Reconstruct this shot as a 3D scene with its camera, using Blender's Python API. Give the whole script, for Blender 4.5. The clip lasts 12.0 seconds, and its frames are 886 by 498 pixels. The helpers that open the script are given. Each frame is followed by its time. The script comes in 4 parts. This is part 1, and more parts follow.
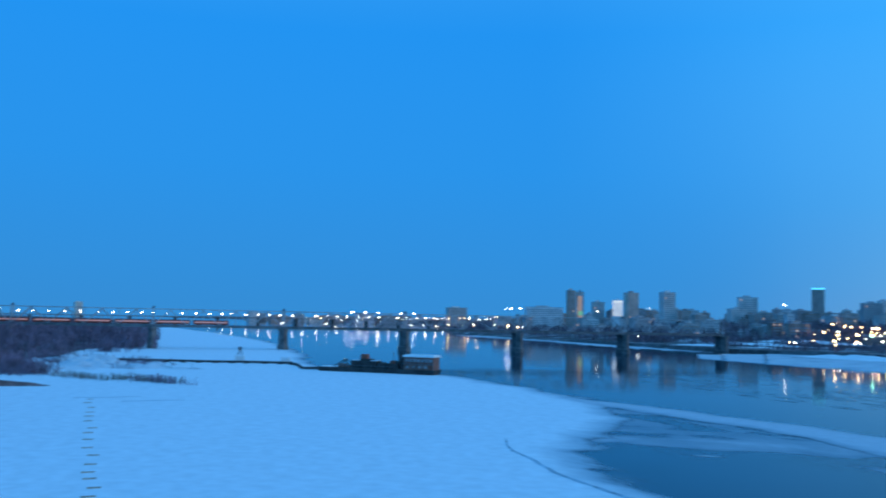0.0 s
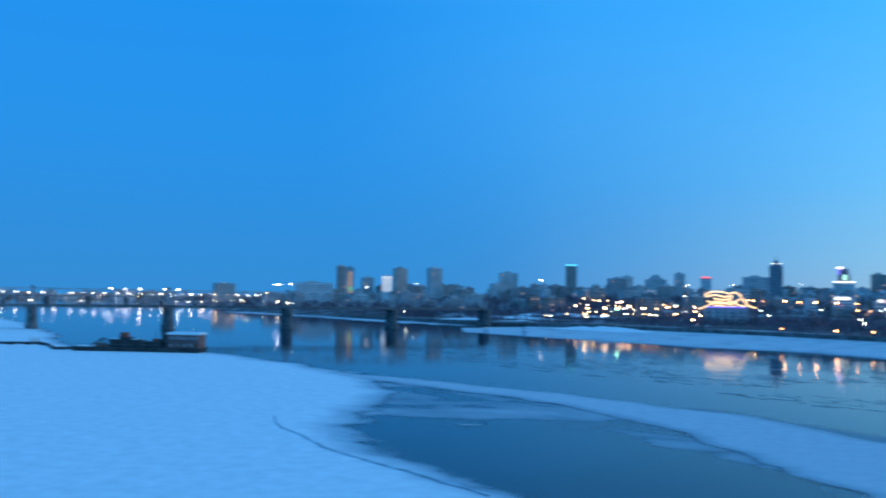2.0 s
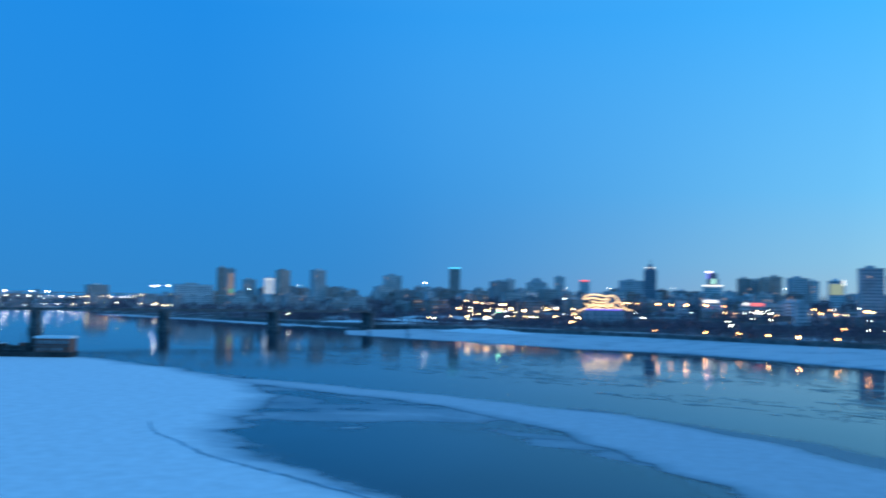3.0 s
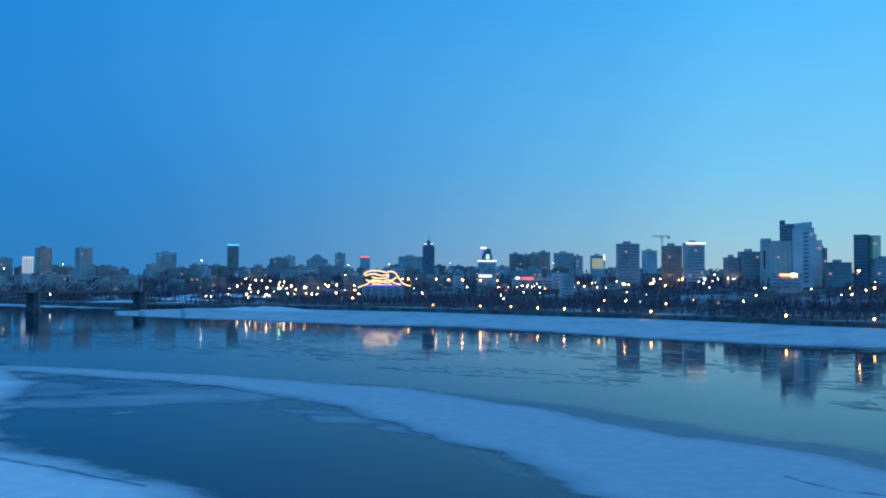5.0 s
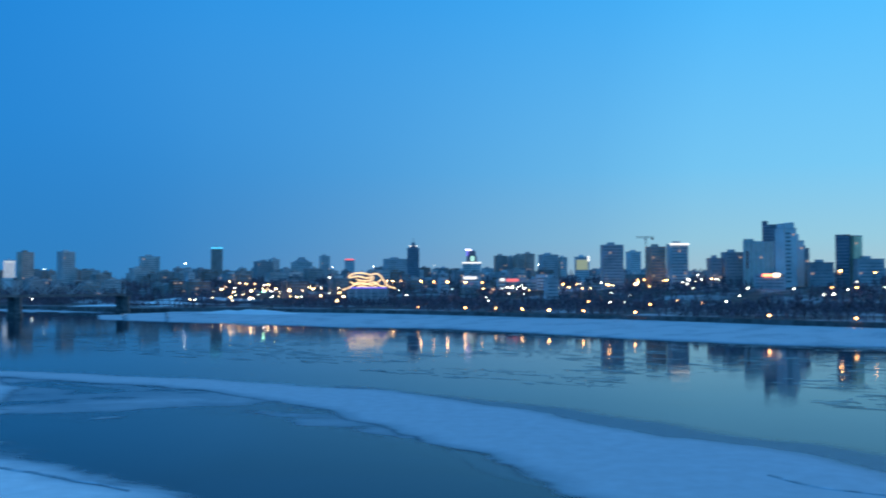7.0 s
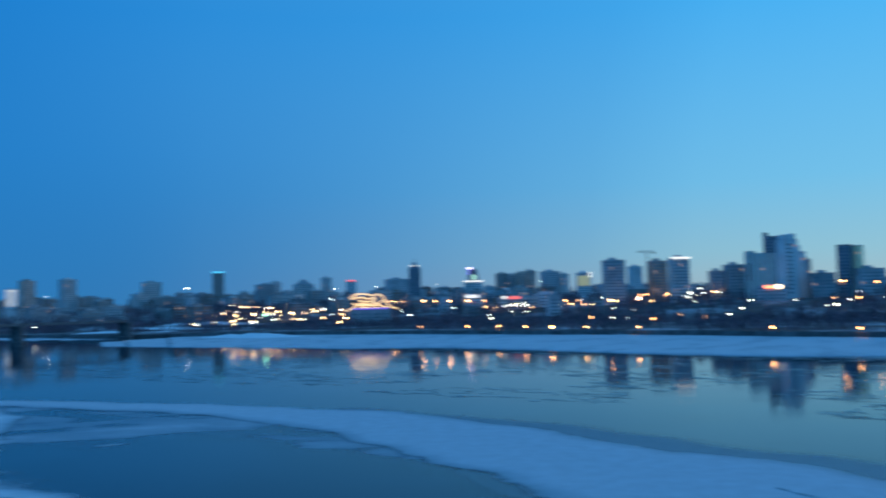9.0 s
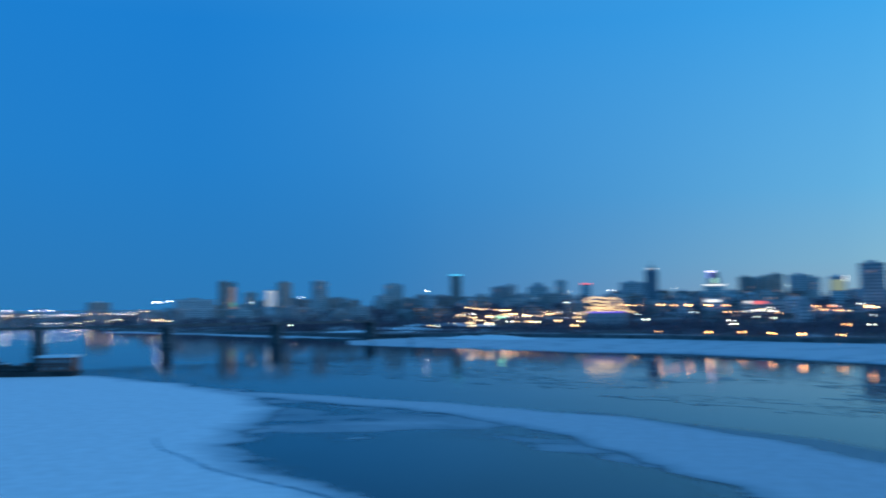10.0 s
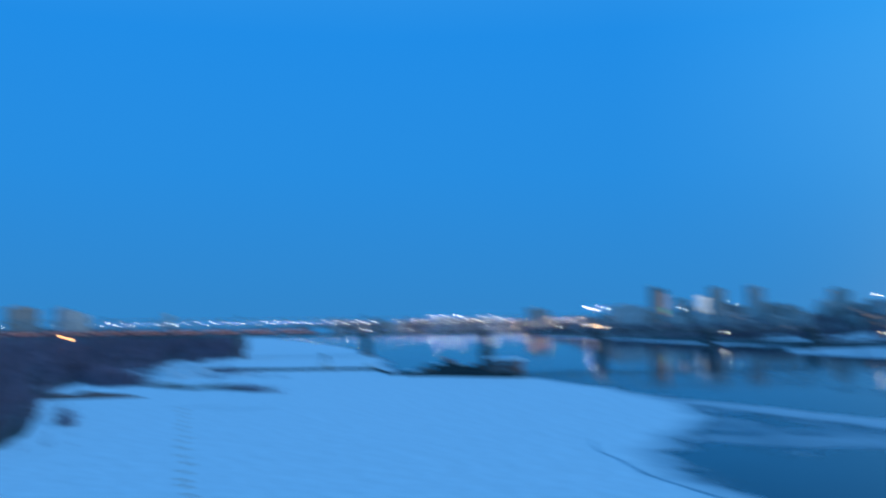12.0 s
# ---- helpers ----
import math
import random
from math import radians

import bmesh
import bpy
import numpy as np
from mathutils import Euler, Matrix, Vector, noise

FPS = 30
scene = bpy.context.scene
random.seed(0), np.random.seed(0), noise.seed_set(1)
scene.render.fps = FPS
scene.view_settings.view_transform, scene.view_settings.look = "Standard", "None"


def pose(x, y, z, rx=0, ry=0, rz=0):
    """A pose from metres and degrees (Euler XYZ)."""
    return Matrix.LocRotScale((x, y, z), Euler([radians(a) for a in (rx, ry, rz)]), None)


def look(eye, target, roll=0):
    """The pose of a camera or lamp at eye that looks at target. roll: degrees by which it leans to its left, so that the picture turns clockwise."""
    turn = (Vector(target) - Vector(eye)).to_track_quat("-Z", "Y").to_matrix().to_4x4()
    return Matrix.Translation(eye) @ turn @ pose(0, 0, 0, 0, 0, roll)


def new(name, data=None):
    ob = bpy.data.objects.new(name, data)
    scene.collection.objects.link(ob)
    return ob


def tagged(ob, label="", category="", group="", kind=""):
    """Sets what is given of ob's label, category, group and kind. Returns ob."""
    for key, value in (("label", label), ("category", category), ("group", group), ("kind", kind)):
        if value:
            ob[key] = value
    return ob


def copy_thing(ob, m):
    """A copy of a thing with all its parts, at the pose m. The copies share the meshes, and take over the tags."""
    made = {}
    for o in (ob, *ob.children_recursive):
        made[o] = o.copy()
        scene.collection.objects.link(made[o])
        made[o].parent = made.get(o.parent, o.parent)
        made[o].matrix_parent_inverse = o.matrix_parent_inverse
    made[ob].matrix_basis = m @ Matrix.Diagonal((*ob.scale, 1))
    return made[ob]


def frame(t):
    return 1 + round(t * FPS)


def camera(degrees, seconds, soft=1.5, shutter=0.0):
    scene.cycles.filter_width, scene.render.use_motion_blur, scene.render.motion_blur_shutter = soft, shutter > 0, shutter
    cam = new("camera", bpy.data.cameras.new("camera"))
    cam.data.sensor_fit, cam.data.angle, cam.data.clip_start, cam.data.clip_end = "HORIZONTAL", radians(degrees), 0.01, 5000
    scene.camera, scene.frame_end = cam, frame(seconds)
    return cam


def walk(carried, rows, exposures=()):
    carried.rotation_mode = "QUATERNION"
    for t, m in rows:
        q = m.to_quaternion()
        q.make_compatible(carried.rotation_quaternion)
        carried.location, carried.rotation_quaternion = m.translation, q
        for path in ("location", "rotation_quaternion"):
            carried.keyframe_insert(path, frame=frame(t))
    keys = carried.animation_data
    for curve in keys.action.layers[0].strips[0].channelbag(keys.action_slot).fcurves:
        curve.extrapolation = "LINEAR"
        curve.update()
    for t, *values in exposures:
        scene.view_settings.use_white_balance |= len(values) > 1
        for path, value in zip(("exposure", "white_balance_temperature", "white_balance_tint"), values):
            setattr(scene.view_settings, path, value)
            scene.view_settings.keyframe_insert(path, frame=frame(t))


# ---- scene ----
# Camera: stands on a road bridge 25 m above the river and pans over it and back.
cam = camera(51.63, 12.0, soft=1.9, shutter=1.1)
EYE = (0.0, 0.0, 25.0)
# seconds, heading (degrees clockwise from +y), pitch, lean
PATH = [
    (0.0, -34.151, 4.277, 1.190),
    (0.1, -33.630, 4.295, 1.090),
    (0.2, -32.990, 4.340, 0.990),
    (0.3, -32.330, 4.400, 0.890),
    (0.4, -31.320, 4.290, 0.790),
    (0.5, -30.711, 4.094, 0.687),
    (1.0, -27.946, 3.348, 0.157),
    (1.5, -24.193, 3.165, 0.489),
    (2.0, -19.832, 3.016, 0.910),
    (2.5, -16.866, 2.991, 1.130),
    (3.0, -12.600, 3.288, 1.000),
    (3.5, -7.935, 3.214, 0.821),
    (3.7, -5.929, 3.007, 0.571),
    (4.1, -2.400, 2.698, 0.387),
    (4.5, 0.017, 2.303, 0.302),
    (4.9, 1.107, 1.996, 0.269),
    (5.3, 0.651, 1.952, 0.241),
    (5.5, -0.000, 2.100, 0.200),
    (6.0, -2.027, 2.108, -0.074),
    (6.5, -0.864, 2.326, -0.164),
    (7.0, 2.042, 2.097, -0.059),
    (7.2, 2.772, 2.184, 0.092),
    (7.6, 4.522, 2.352, -0.123),
    (8.0, 6.078, 2.622, -0.771),
    (8.4, 6.279, 2.911, -1.405),
    (8.8, 3.967, 3.133, -1.579),
    (9.0, 1.990, 3.293, -1.373),
    (9.5, -4.525, 3.544, -1.195),
    (10.0, -12.624, 3.753, -0.742),
    (10.5, -19.458, 4.035, -0.539),
    (11.0, -24.552, 4.082, -0.513),
    (11.5, -30.550, 4.052, -0.501),
    (11.6, -31.700, 4.060, -0.505),
    (11.7, -33.700, 4.070, -0.510),
    (11.8, -35.110, 4.080, -0.515),
    (11.9, -36.500, 4.090, -0.520),
    (11.967, -38.220, 4.180, -0.535),
    (12.0, -39.099, 4.435, -0.540),
]


def heading(az, pitch):
    a, p = radians(az), radians(pitch)
    return (EYE[0] + math.sin(a) * math.cos(p), EYE[1] + math.cos(a) * math.cos(p), EYE[2] + math.sin(p))


walk(cam, [(t, look(EYE, heading(az, p), lean)) for t, az, p, lean in PATH],
     exposures=[(0.0, 0.06), (2.0, 0.04), (3.0, -0.09), (3.7, -0.20), (5.5, -0.29), (7.0, -0.29), (9.0, -0.45), (9.7, -0.47), (10.5, -0.29), (11.2, -0.16), (12.0, -0.10)])

# World: clear dusk sky, the afterglow low in the direction GLOW.
GLOW = radians(62)
world = bpy.data.worlds.new("dusk_sky")
scene.world = world
world.use_nodes = True
wt = world.node_tree
wt.nodes.clear()


def wnode(kind, **values):
    n = wt.nodes.new(kind)
    for k, v in values.items():
        n.inputs[k].default_value = v
    return n


def ramp(tree, stops, fac):
    n = tree.nodes.new("ShaderNodeValToRGB")
    e = n.color_ramp.elements
    while len(e) < len(stops):
        e.new(0.5)
    for el, (p, c) in zip(e, stops):
        el.position, el.color = p, (*c, 1) if len(c) == 3 else c
    tree.links.new(fac, n.inputs["Fac"])
    return n


coord = wt.nodes.new("ShaderNodeTexCoord")
split = wt.nodes.new("ShaderNodeSeparateXYZ")
wt.links.new(coord.outputs["Generated"], split.inputs[0])
away = ramp(wt, [(0.0, (0.034, 0.255, 0.64)), (0.05, (0.030, 0.265, 0.69)), (0.16, (0.020, 0.278, 0.79)), (0.30, (0.014, 0.275, 0.84)), (0.55, (0.06, 0.38, 0.93)), (1.0, (0.11, 0.42, 0.95))], split.outputs["Z"])
toward = ramp(wt, [(0.0, (0.58, 0.74, 0.76)), (0.045, (0.44, 0.82, 0.96)), (0.12, (0.27, 0.80, 1.18)), (0.30, (0.11, 0.68, 1.32)), (0.55, (0.10, 0.50, 1.1)), (1.0, (0.11, 0.42, 0.95))], split.outputs["Z"])
dot = wt.nodes.new("ShaderNodeVectorMath")
dot.operation = "DOT_PRODUCT"
dot.inputs[1].default_value = (math.sin(GLOW), math.cos(GLOW), 0)
wt.links.new(coord.outputs["Generated"], dot.inputs[0])
def glow_curve(values):
    n = ramp(wt, [(p, (v,) * 3) for p, v in zip((0.0, 0.14, 0.26, 0.454, 0.629, 0.71, 0.98), values)], dot.outputs["Value"])
    n.color_ramp.interpolation = "B_SPLINE"
    return n


low_glow = glow_curve((0.0, 0.01, 0.05, 0.27, 0.58, 0.76, 1.0))
high_glow = glow_curve((0.0, 0.11, 0.21, 0.35, 0.58, 0.76, 1.0))
upward = wt.nodes.new("ShaderNodeMapRange")
upward.interpolation_type = "SMOOTHSTEP"
upward.inputs["From Min"].default_value, upward.inputs["From Max"].default_value = 0.03, 0.30
wt.links.new(split.outputs["Z"], upward.inputs["Value"])
near_glow = wt.nodes.new("ShaderNodeMix")
near_glow.data_type = "FLOAT"
wt.links.new(upward.outputs[0], near_glow.inputs[0])
wt.links.new(low_glow.outputs[0], near_glow.inputs[2])
wt.links.new(high_glow.outputs[0], near_glow.inputs[3])
blend = wt.nodes.new("ShaderNodeMix")
blend.data_type = "RGBA"
wt.links.new(near_glow.outputs[0], blend.inputs[0])
wt.links.new(away.outputs[0], blend.inputs[6])
wt.links.new(toward.outputs[0], blend.inputs[7])
back = wnode("ShaderNodeBackground", Strength=1.0)
wt.links.new(blend.outputs[2], back.inputs["Color"])
wout = wt.nodes.new("ShaderNodeOutputWorld")
wt.links.new(back.outputs[0], wout.inputs[0])

# Weak, very wide light of the afterglow.
glow = new("afterglow", bpy.data.lights.new("afterglow", "SUN"))
glow.data.energy, glow.data.angle, glow.data.color = 0.5, radians(40), (1.0, 0.75, 0.6)
glow.matrix_world = look((500, 300, 100), (0, 0, 20))


# ---- materials ----
def material(name, colour, rough=0.8, metal=0.0, vary=0.25, scale=1.0, fine=None, bump=0.0, second=None, patch=0.5, rand=0.0, spec=0.5):
    """A surface with stains at scale metres and grain at a tenth of it."""
    m = bpy.data.materials.new(name)
    m.use_nodes = True
    t = m.node_tree
    bsdf = t.nodes["Principled BSDF"]
    bsdf.inputs["Roughness"].default_value, bsdf.inputs["Metallic"].default_value = rough, metal
    bsdf.inputs["Specular IOR Level"].default_value = spec
    geo = t.nodes.new("ShaderNodeNewGeometry")
    big = t.nodes.new("ShaderNodeTexNoise")
    big.inputs["Scale"].default_value, big.inputs["Detail"].default_value = 1 / scale, 6
    small = t.nodes.new("ShaderNodeTexNoise")
    small.inputs["Scale"].default_value, small.inputs["Detail"].default_value = 10 / scale, 4
    t.links.new(geo.outputs["Position"], big.inputs["Vector"])
    t.links.new(geo.outputs["Position"], small.inputs["Vector"])
    add = t.nodes.new("ShaderNodeMath")
    add.operation = "MULTIPLY_ADD"
    add.inputs[1].default_value, add.inputs[2].default_value = 0.35, 0.0
    t.links.new(small.outputs["Fac"], add.inputs[0])
    t.links.new(big.outputs["Fac"], add.inputs[2])
    dark = second or tuple(c * (1 - vary) for c in colour)
    light = colour if second else tuple(min(1, c * (1 + vary)) for c in colour)
    r = ramp(t, [(patch + 0.03, dark), (patch + 0.31, light)], add.outputs[0])
    out = r.outputs[0]
    if rand:
        info = t.nodes.new("ShaderNodeObjectInfo")
        hue = t.nodes.new("ShaderNodeHueSaturation")
        rng = t.nodes.new("ShaderNodeMapRange")
        rng.inputs["To Min"].default_value, rng.inputs["To Max"].default_value = 1 - rand, 1 + rand
        t.links.new(info.outputs["Random"], rng.inputs["Value"])
        t.links.new(rng.outputs[0], hue.inputs["Value"])
        t.links.new(out, hue.inputs["Color"])
        out = hue.outputs[0]
    t.links.new(out, bsdf.inputs["Base Color"])
    if bump:
        b = t.nodes.new("ShaderNodeBump")
        b.inputs["Strength"].default_value, b.inputs["Distance"].default_value = 0.6, bump
        t.links.new(add.outputs[0], b.inputs["Height"])
        t.links.new(b.outputs[0], bsdf.inputs["Normal"])
    return m


def glowing(name, colour, strength, uneven=0.0):
    m = bpy.data.materials.new(name)
    m.use_nodes = True
    t = m.node_tree
    bsdf = t.nodes["Principled BSDF"]
    bsdf.inputs["Base Color"].default_value = (0.3, 0.3, 0.3, 1)
    bsdf.inputs["Emission Color"].default_value = (*colour, 1)
    bsdf.inputs["Emission Strength"].default_value = strength
    if uneven:
        info = t.nodes.new("ShaderNodeObjectInfo")
        rng = t.nodes.new("ShaderNodeMapRange")
        rng.inputs["To Min"].default_value, rng.inputs["To Max"].default_value = strength * (1 - uneven), strength * (1 + uneven)
        t.links.new(info.outputs["Random"], rng.inputs["Value"])
        t.links.new(rng.outputs[0], bsdf.inputs["Emission Strength"])
    return m


def water_material():
    m = bpy.data.materials.new("river_water")
    m.use_nodes = True
    t = m.node_tree
    bsdf = t.nodes["Principled BSDF"]
    bsdf.inputs["IOR"].default_value = 1.33
    bsdf.inputs["Specular IOR Level"].default_value = 0.22
    geo = t.nodes.new("ShaderNodeNewGeometry")
    swirl = t.nodes.new("ShaderNodeTexNoise")
    swirl.inputs["Scale"].default_value, swirl.inputs["Detail"].default_value, swirl.inputs["Distortion"].default_value = 0.02, 5, 1.2
    t.links.new(geo.outputs["Position"], swirl.inputs["Vector"])
    r = ramp(t, [(0.40, (0.003, 0.014, 0.032)), (0.62, (0.006, 0.026, 0.052))], swirl.outputs["Fac"])
    t.links.new(r.outputs[0], bsdf.inputs["Base Color"])
    # bands of slack and ruffled water drawn out along the current
    turn = t.nodes.new("ShaderNodeMapping")
    turn.inputs["Rotation"].default_value = (0, 0, radians(33))
    turn.inputs["Scale"].default_value = (0.018, 0.075, 1)
    t.links.new(geo.outputs["Position"], turn.inputs["Vector"])
    drawn = t.nodes.new("ShaderNodeTexNoise")
    drawn.inputs["Scale"].default_value, drawn.inputs["Detail"].default_value, drawn.inputs["Roughness"].default_value = 1.0, 6, 0.62
    t.links.new(turn.outputs[0], drawn.inputs["Vector"])
    rr = ramp(t, [(0.40, (0.012, 0.012, 0.012)), (0.70, (0.085, 0.085, 0.085))], drawn.outputs["Fac"])
    t.links.new(rr.outputs[0], bsdf.inputs["Roughness"])
    wave = t.nodes.new("ShaderNodeTexNoise")
    wave.inputs["Scale"].default_value, wave.inputs["Detail"].default_value = 0.8, 3
    t.links.new(geo.outputs["Position"], wave.inputs["Vector"])
    ruffled = t.nodes.new("ShaderNodeMapRange")
    ruffled.inputs["From Min"].default_value, ruffled.inputs["From Max"].default_value = 0.35, 0.70
    ruffled.inputs["To Min"].default_value, ruffled.inputs["To Max"].default_value = 0.15, 0.55
    t.links.new(drawn.outputs["Fac"], ruffled.inputs["Value"])
    b = t.nodes.new("ShaderNodeBump")
    b.inputs["Distance"].default_value = 0.035
    t.links.new(ruffled.outputs[0], b.inputs["Strength"])
    t.links.new(wave.outputs["Fac"], b.inputs["Height"])
    t.links.new(b.outputs[0], bsdf.inputs["Normal"])
    return m


def ice_material(name, thin, thick, most=1.0, ragged=0.9, scale=9.0, snow_from=0.15, snow_to=1.0, rough=(0.35, 0.9), bump=0.1):
    """Ice that thins out to open water where its cover runs down to nothing."""
    m = bpy.data.materials.new(name)
    m.use_nodes = True
    t = m.node_tree
    bsdf = t.nodes["Principled BSDF"]
    geo = t.nodes.new("ShaderNodeNewGeometry")
    cover = t.nodes.new("ShaderNodeAttribute")
    cover.attribute_name = "cover"
    turn = t.nodes.new("ShaderNodeMapping")
    turn.inputs["Rotation"].default_value = (0, 0, radians(33))
    turn.inputs["Scale"].default_value = (0.55 / scale, 1.3 / scale, 1)
    t.links.new(geo.outputs["Position"], turn.inputs["Vector"])
    big = t.nodes.new("ShaderNodeTexNoise")
    big.inputs["Scale"].default_value, big.inputs["Detail"].default_value, big.inputs["Roughness"].default_value, big.inputs["Distortion"].default_value = 1.0, 7, 0.6, 0.4
    t.links.new(turn.outputs[0], big.inputs["Vector"])
    worn = t.nodes.new("ShaderNodeMath")
    worn.operation = "MULTIPLY_ADD"
    worn.inputs[1].default_value = ragged
    t.links.new(big.outputs["Fac"], worn.inputs[0])
    t.links.new(cover.outputs["Fac"], worn.inputs[2])
    level = t.nodes.new("ShaderNodeMath")
    level.operation = "SUBTRACT"
    level.inputs[1].default_value = ragged * 0.5
    t.links.new(worn.outputs[0], level.inputs[0])

    def step(a, b, lo, hi):
        n = t.nodes.new("ShaderNodeMapRange")
        n.interpolation_type = "SMOOTHSTEP"
        n.inputs["From Min"].default_value, n.inputs["From Max"].default_value = a, b
        n.inputs["To Min"].default_value, n.inputs["To Max"].default_value = lo, hi
        t.links.new(level.outputs[0], n.inputs["Value"])
        return n.outputs[0]

    fine = t.nodes.new("ShaderNodeTexNoise")
    fine.inputs["Scale"].default_value, fine.inputs["Detail"].default_value = 0.35, 5
    t.links.new(geo.outputs["Position"], fine.inputs["Vector"])
    c = ramp(t, [(0.0, thin), (1.0, thick)], step(snow_from, snow_to, 0, 1))
    grain = t.nodes.new("ShaderNodeMapRange")
    grain.inputs["From Min"].default_value, grain.inputs["From Max"].default_value = 0.3, 0.7
    grain.inputs["To Min"].default_value, grain.inputs["To Max"].default_value = 0.90, 1.04
    t.links.new(fine.outputs["Fac"], grain.inputs["Value"])
    hue = t.nodes.new("ShaderNodeHueSaturation")
    t.links.new(grain.outputs[0], hue.inputs["Value"])
    t.links.new(c.outputs[0], hue.inputs["Color"])
    t.links.new(hue.outputs[0], bsdf.inputs["Base Color"])
    t.links.new(step(snow_from, snow_to, *rough), bsdf.inputs["Roughness"])
    t.links.new(step(0.0, 0.42, 0.0, most), bsdf.inputs["Alpha"])
    b = t.nodes.new("ShaderNodeBump")
    b.inputs["Strength"].default_value, b.inputs["Distance"].default_value = 0.6, bump
    t.links.new(fine.outputs["Fac"], b.inputs["Height"])
    t.links.new(b.outputs[0], bsdf.inputs["Normal"])
    return m


WATER = water_material()
SNOW = material("snow", (0.86, 0.87, 0.89), 0.9, scale=14, vary=0.0, second=(0.77, 0.79, 0.83), patch=0.42, bump=0.25)
SLUSH = ice_material("frozen_slush", (0.16, 0.24, 0.31), (0.56, 0.63, 0.69), 0.78, 4.2, 26, 0.05, 1.1, (0.3, 0.7), 0.06)
THIN_ICE = material("thin_ice", (0.17, 0.23, 0.27), 0.32, scale=11, second=(0.015, 0.04, 0.06), patch=0.45, bump=0.03)
SNOW_ICE = ice_material("snow_covered_ice", (0.30, 0.37, 0.43), (0.84, 0.86, 0.89), 1.0, 1.7, 24, 0.05, 1.1, bump=0.25)
TONGUE_ICE = ice_material("wet_snow_on_ice", (0.24, 0.31, 0.37), (0.53, 0.58, 0.63), 1.0, 1.5, 20, 0.05, 1.0, bump=0.12)
NEW_ICE = ice_material("new_ice_film", (0.05, 0.10, 0.15), (0.23, 0.33, 0.42), 0.55, 2.2, 26, 0.1, 1.6, (0.12, 0.45), 0.03)
EDGE_ICE = material("edge_ice", (0.66, 0.70, 0.74), 0.7, scale=10, second=(0.24, 0.30, 0.36), patch=0.38, bump=0.08)
WET_SNOW = material("wet_snow", (0.55, 0.59, 0.63), 0.8, scale=16, second=(0.33, 0.39, 0.44), patch=0.38, bump=0.12)
CRACK = material("dark_crack", (0.36, 0.43, 0.49), 0.5, scale=3, vary=0.4)
LAND = material("snowy_ground", (0.50, 0.52, 0.55), 0.95, scale=40, second=(0.065, 0.06, 0.06), patch=0.62, bump=0.6)
QUAY = material("quay_concrete", (0.13, 0.13, 0.13), 0.9, scale=6, vary=0.4, bump=0.05)
STONE = material("pier_stone", (0.17, 0.155, 0.15), 0.9, scale=4, vary=0.35, bump=0.06)
STEEL = material("grey_steel", (0.16, 0.17, 0.18), 0.6, 0.3, scale=5, vary=0.3)
PALE_STEEL = material("pale_painted_steel", (0.44, 0.45, 0.46), 0.6, 0.1, scale=5, vary=0.25)
HULL = material("rusty_dark_hull", (0.07, 0.06, 0.055), 0.7, scale=3, second=(0.025, 0.022, 0.02), patch=0.5)
RUST = material("rust_red_paint", (0.30, 0.075, 0.045), 0.8, scale=2, vary=0.35)
CABIN = material("weathered_brown_cabin", (0.26, 0.125, 0.10), 0.8, scale=2, vary=0.3)
TRAIN = material("red_carriage_paint", (0.34, 0.06, 0.04), 0.5, scale=6, vary=0.2)
CREAM = material("cream_paint", (0.72, 0.67, 0.58), 0.6, scale=4, vary=0.12)
BARK = material("bare_branches", (0.23, 0.17, 0.205), 0.95, scale=8, vary=0.35, rand=0.2)
WILLOW = material("willow_twigs", (0.26, 0.175, 0.225), 0.95, scale=10, vary=0.4)
REED = material("dry_reeds", (0.16, 0.12, 0.08), 0.95, scale=3, vary=0.3)
SAND = material("bare_frozen_sand", (0.22, 0.13, 0.12), 0.95, scale=3, vary=0.35, bump=0.1)
TIMBER = material("old_timber", (0.45, 0.28, 0.18), 0.9, scale=1, vary=0.3)
GLASS = material("dark_window_glass", (0.30, 0.305, 0.32), 0.3, scale=4, vary=0.3)
ROOF = material("snowy_roof", (0.62, 0.63, 0.65), 0.9, scale=9, second=(0.12, 0.12, 0.12), patch=0.42)
WALLS = [material("plaster_wall", (0.76, 0.68, 0.63), 0.9, scale=14, vary=0.18, rand=0.3),
         material("brick_wall", (0.58, 0.41, 0.34), 0.9, scale=10, vary=0.2, rand=0.25),
         material("panel_wall", (0.74, 0.70, 0.68), 0.9, scale=12, vary=0.15, rand=0.3),
         material("dark_cladding", (0.50, 0.46, 0.46), 0.7, scale=12, vary=0.2, rand=0.25)]
OLD_WALLS = [material("sooty_plaster", (0.52, 0.46, 0.43), 0.9, scale=12, vary=0.25, rand=0.45),
             material("old_brick", (0.42, 0.28, 0.24), 0.9, scale=10, vary=0.25, rand=0.4),
             material("stained_panels", (0.50, 0.48, 0.48), 0.9, scale=12, vary=0.2, rand=0.45),
             material("dark_boarding", (0.34, 0.30, 0.30), 0.8, scale=9, vary=0.3, rand=0.35)]
WHITE_WALL = material("white_panels", (0.82, 0.80, 0.79), 0.8, scale=14, vary=0.1)
BLUE_GLASS = material("blue_glass_facade", (0.20, 0.22, 0.26), 0.25, scale=12, vary=0.2)
# The gold base colour stands in for sunset glow reflected in the glass.
SUNSET_GLASS = material("sunset_coloured_glass", (0.92, 0.80, 0.52), 0.3, 0.25, scale=6, vary=0.1)
SODIUM = glowing("sodium_lamp", (1.0, 0.45, 0.14), 32, 0.8)
WARM = glowing("warm_lamp", (1.0, 0.62, 0.28), 30, 0.8)
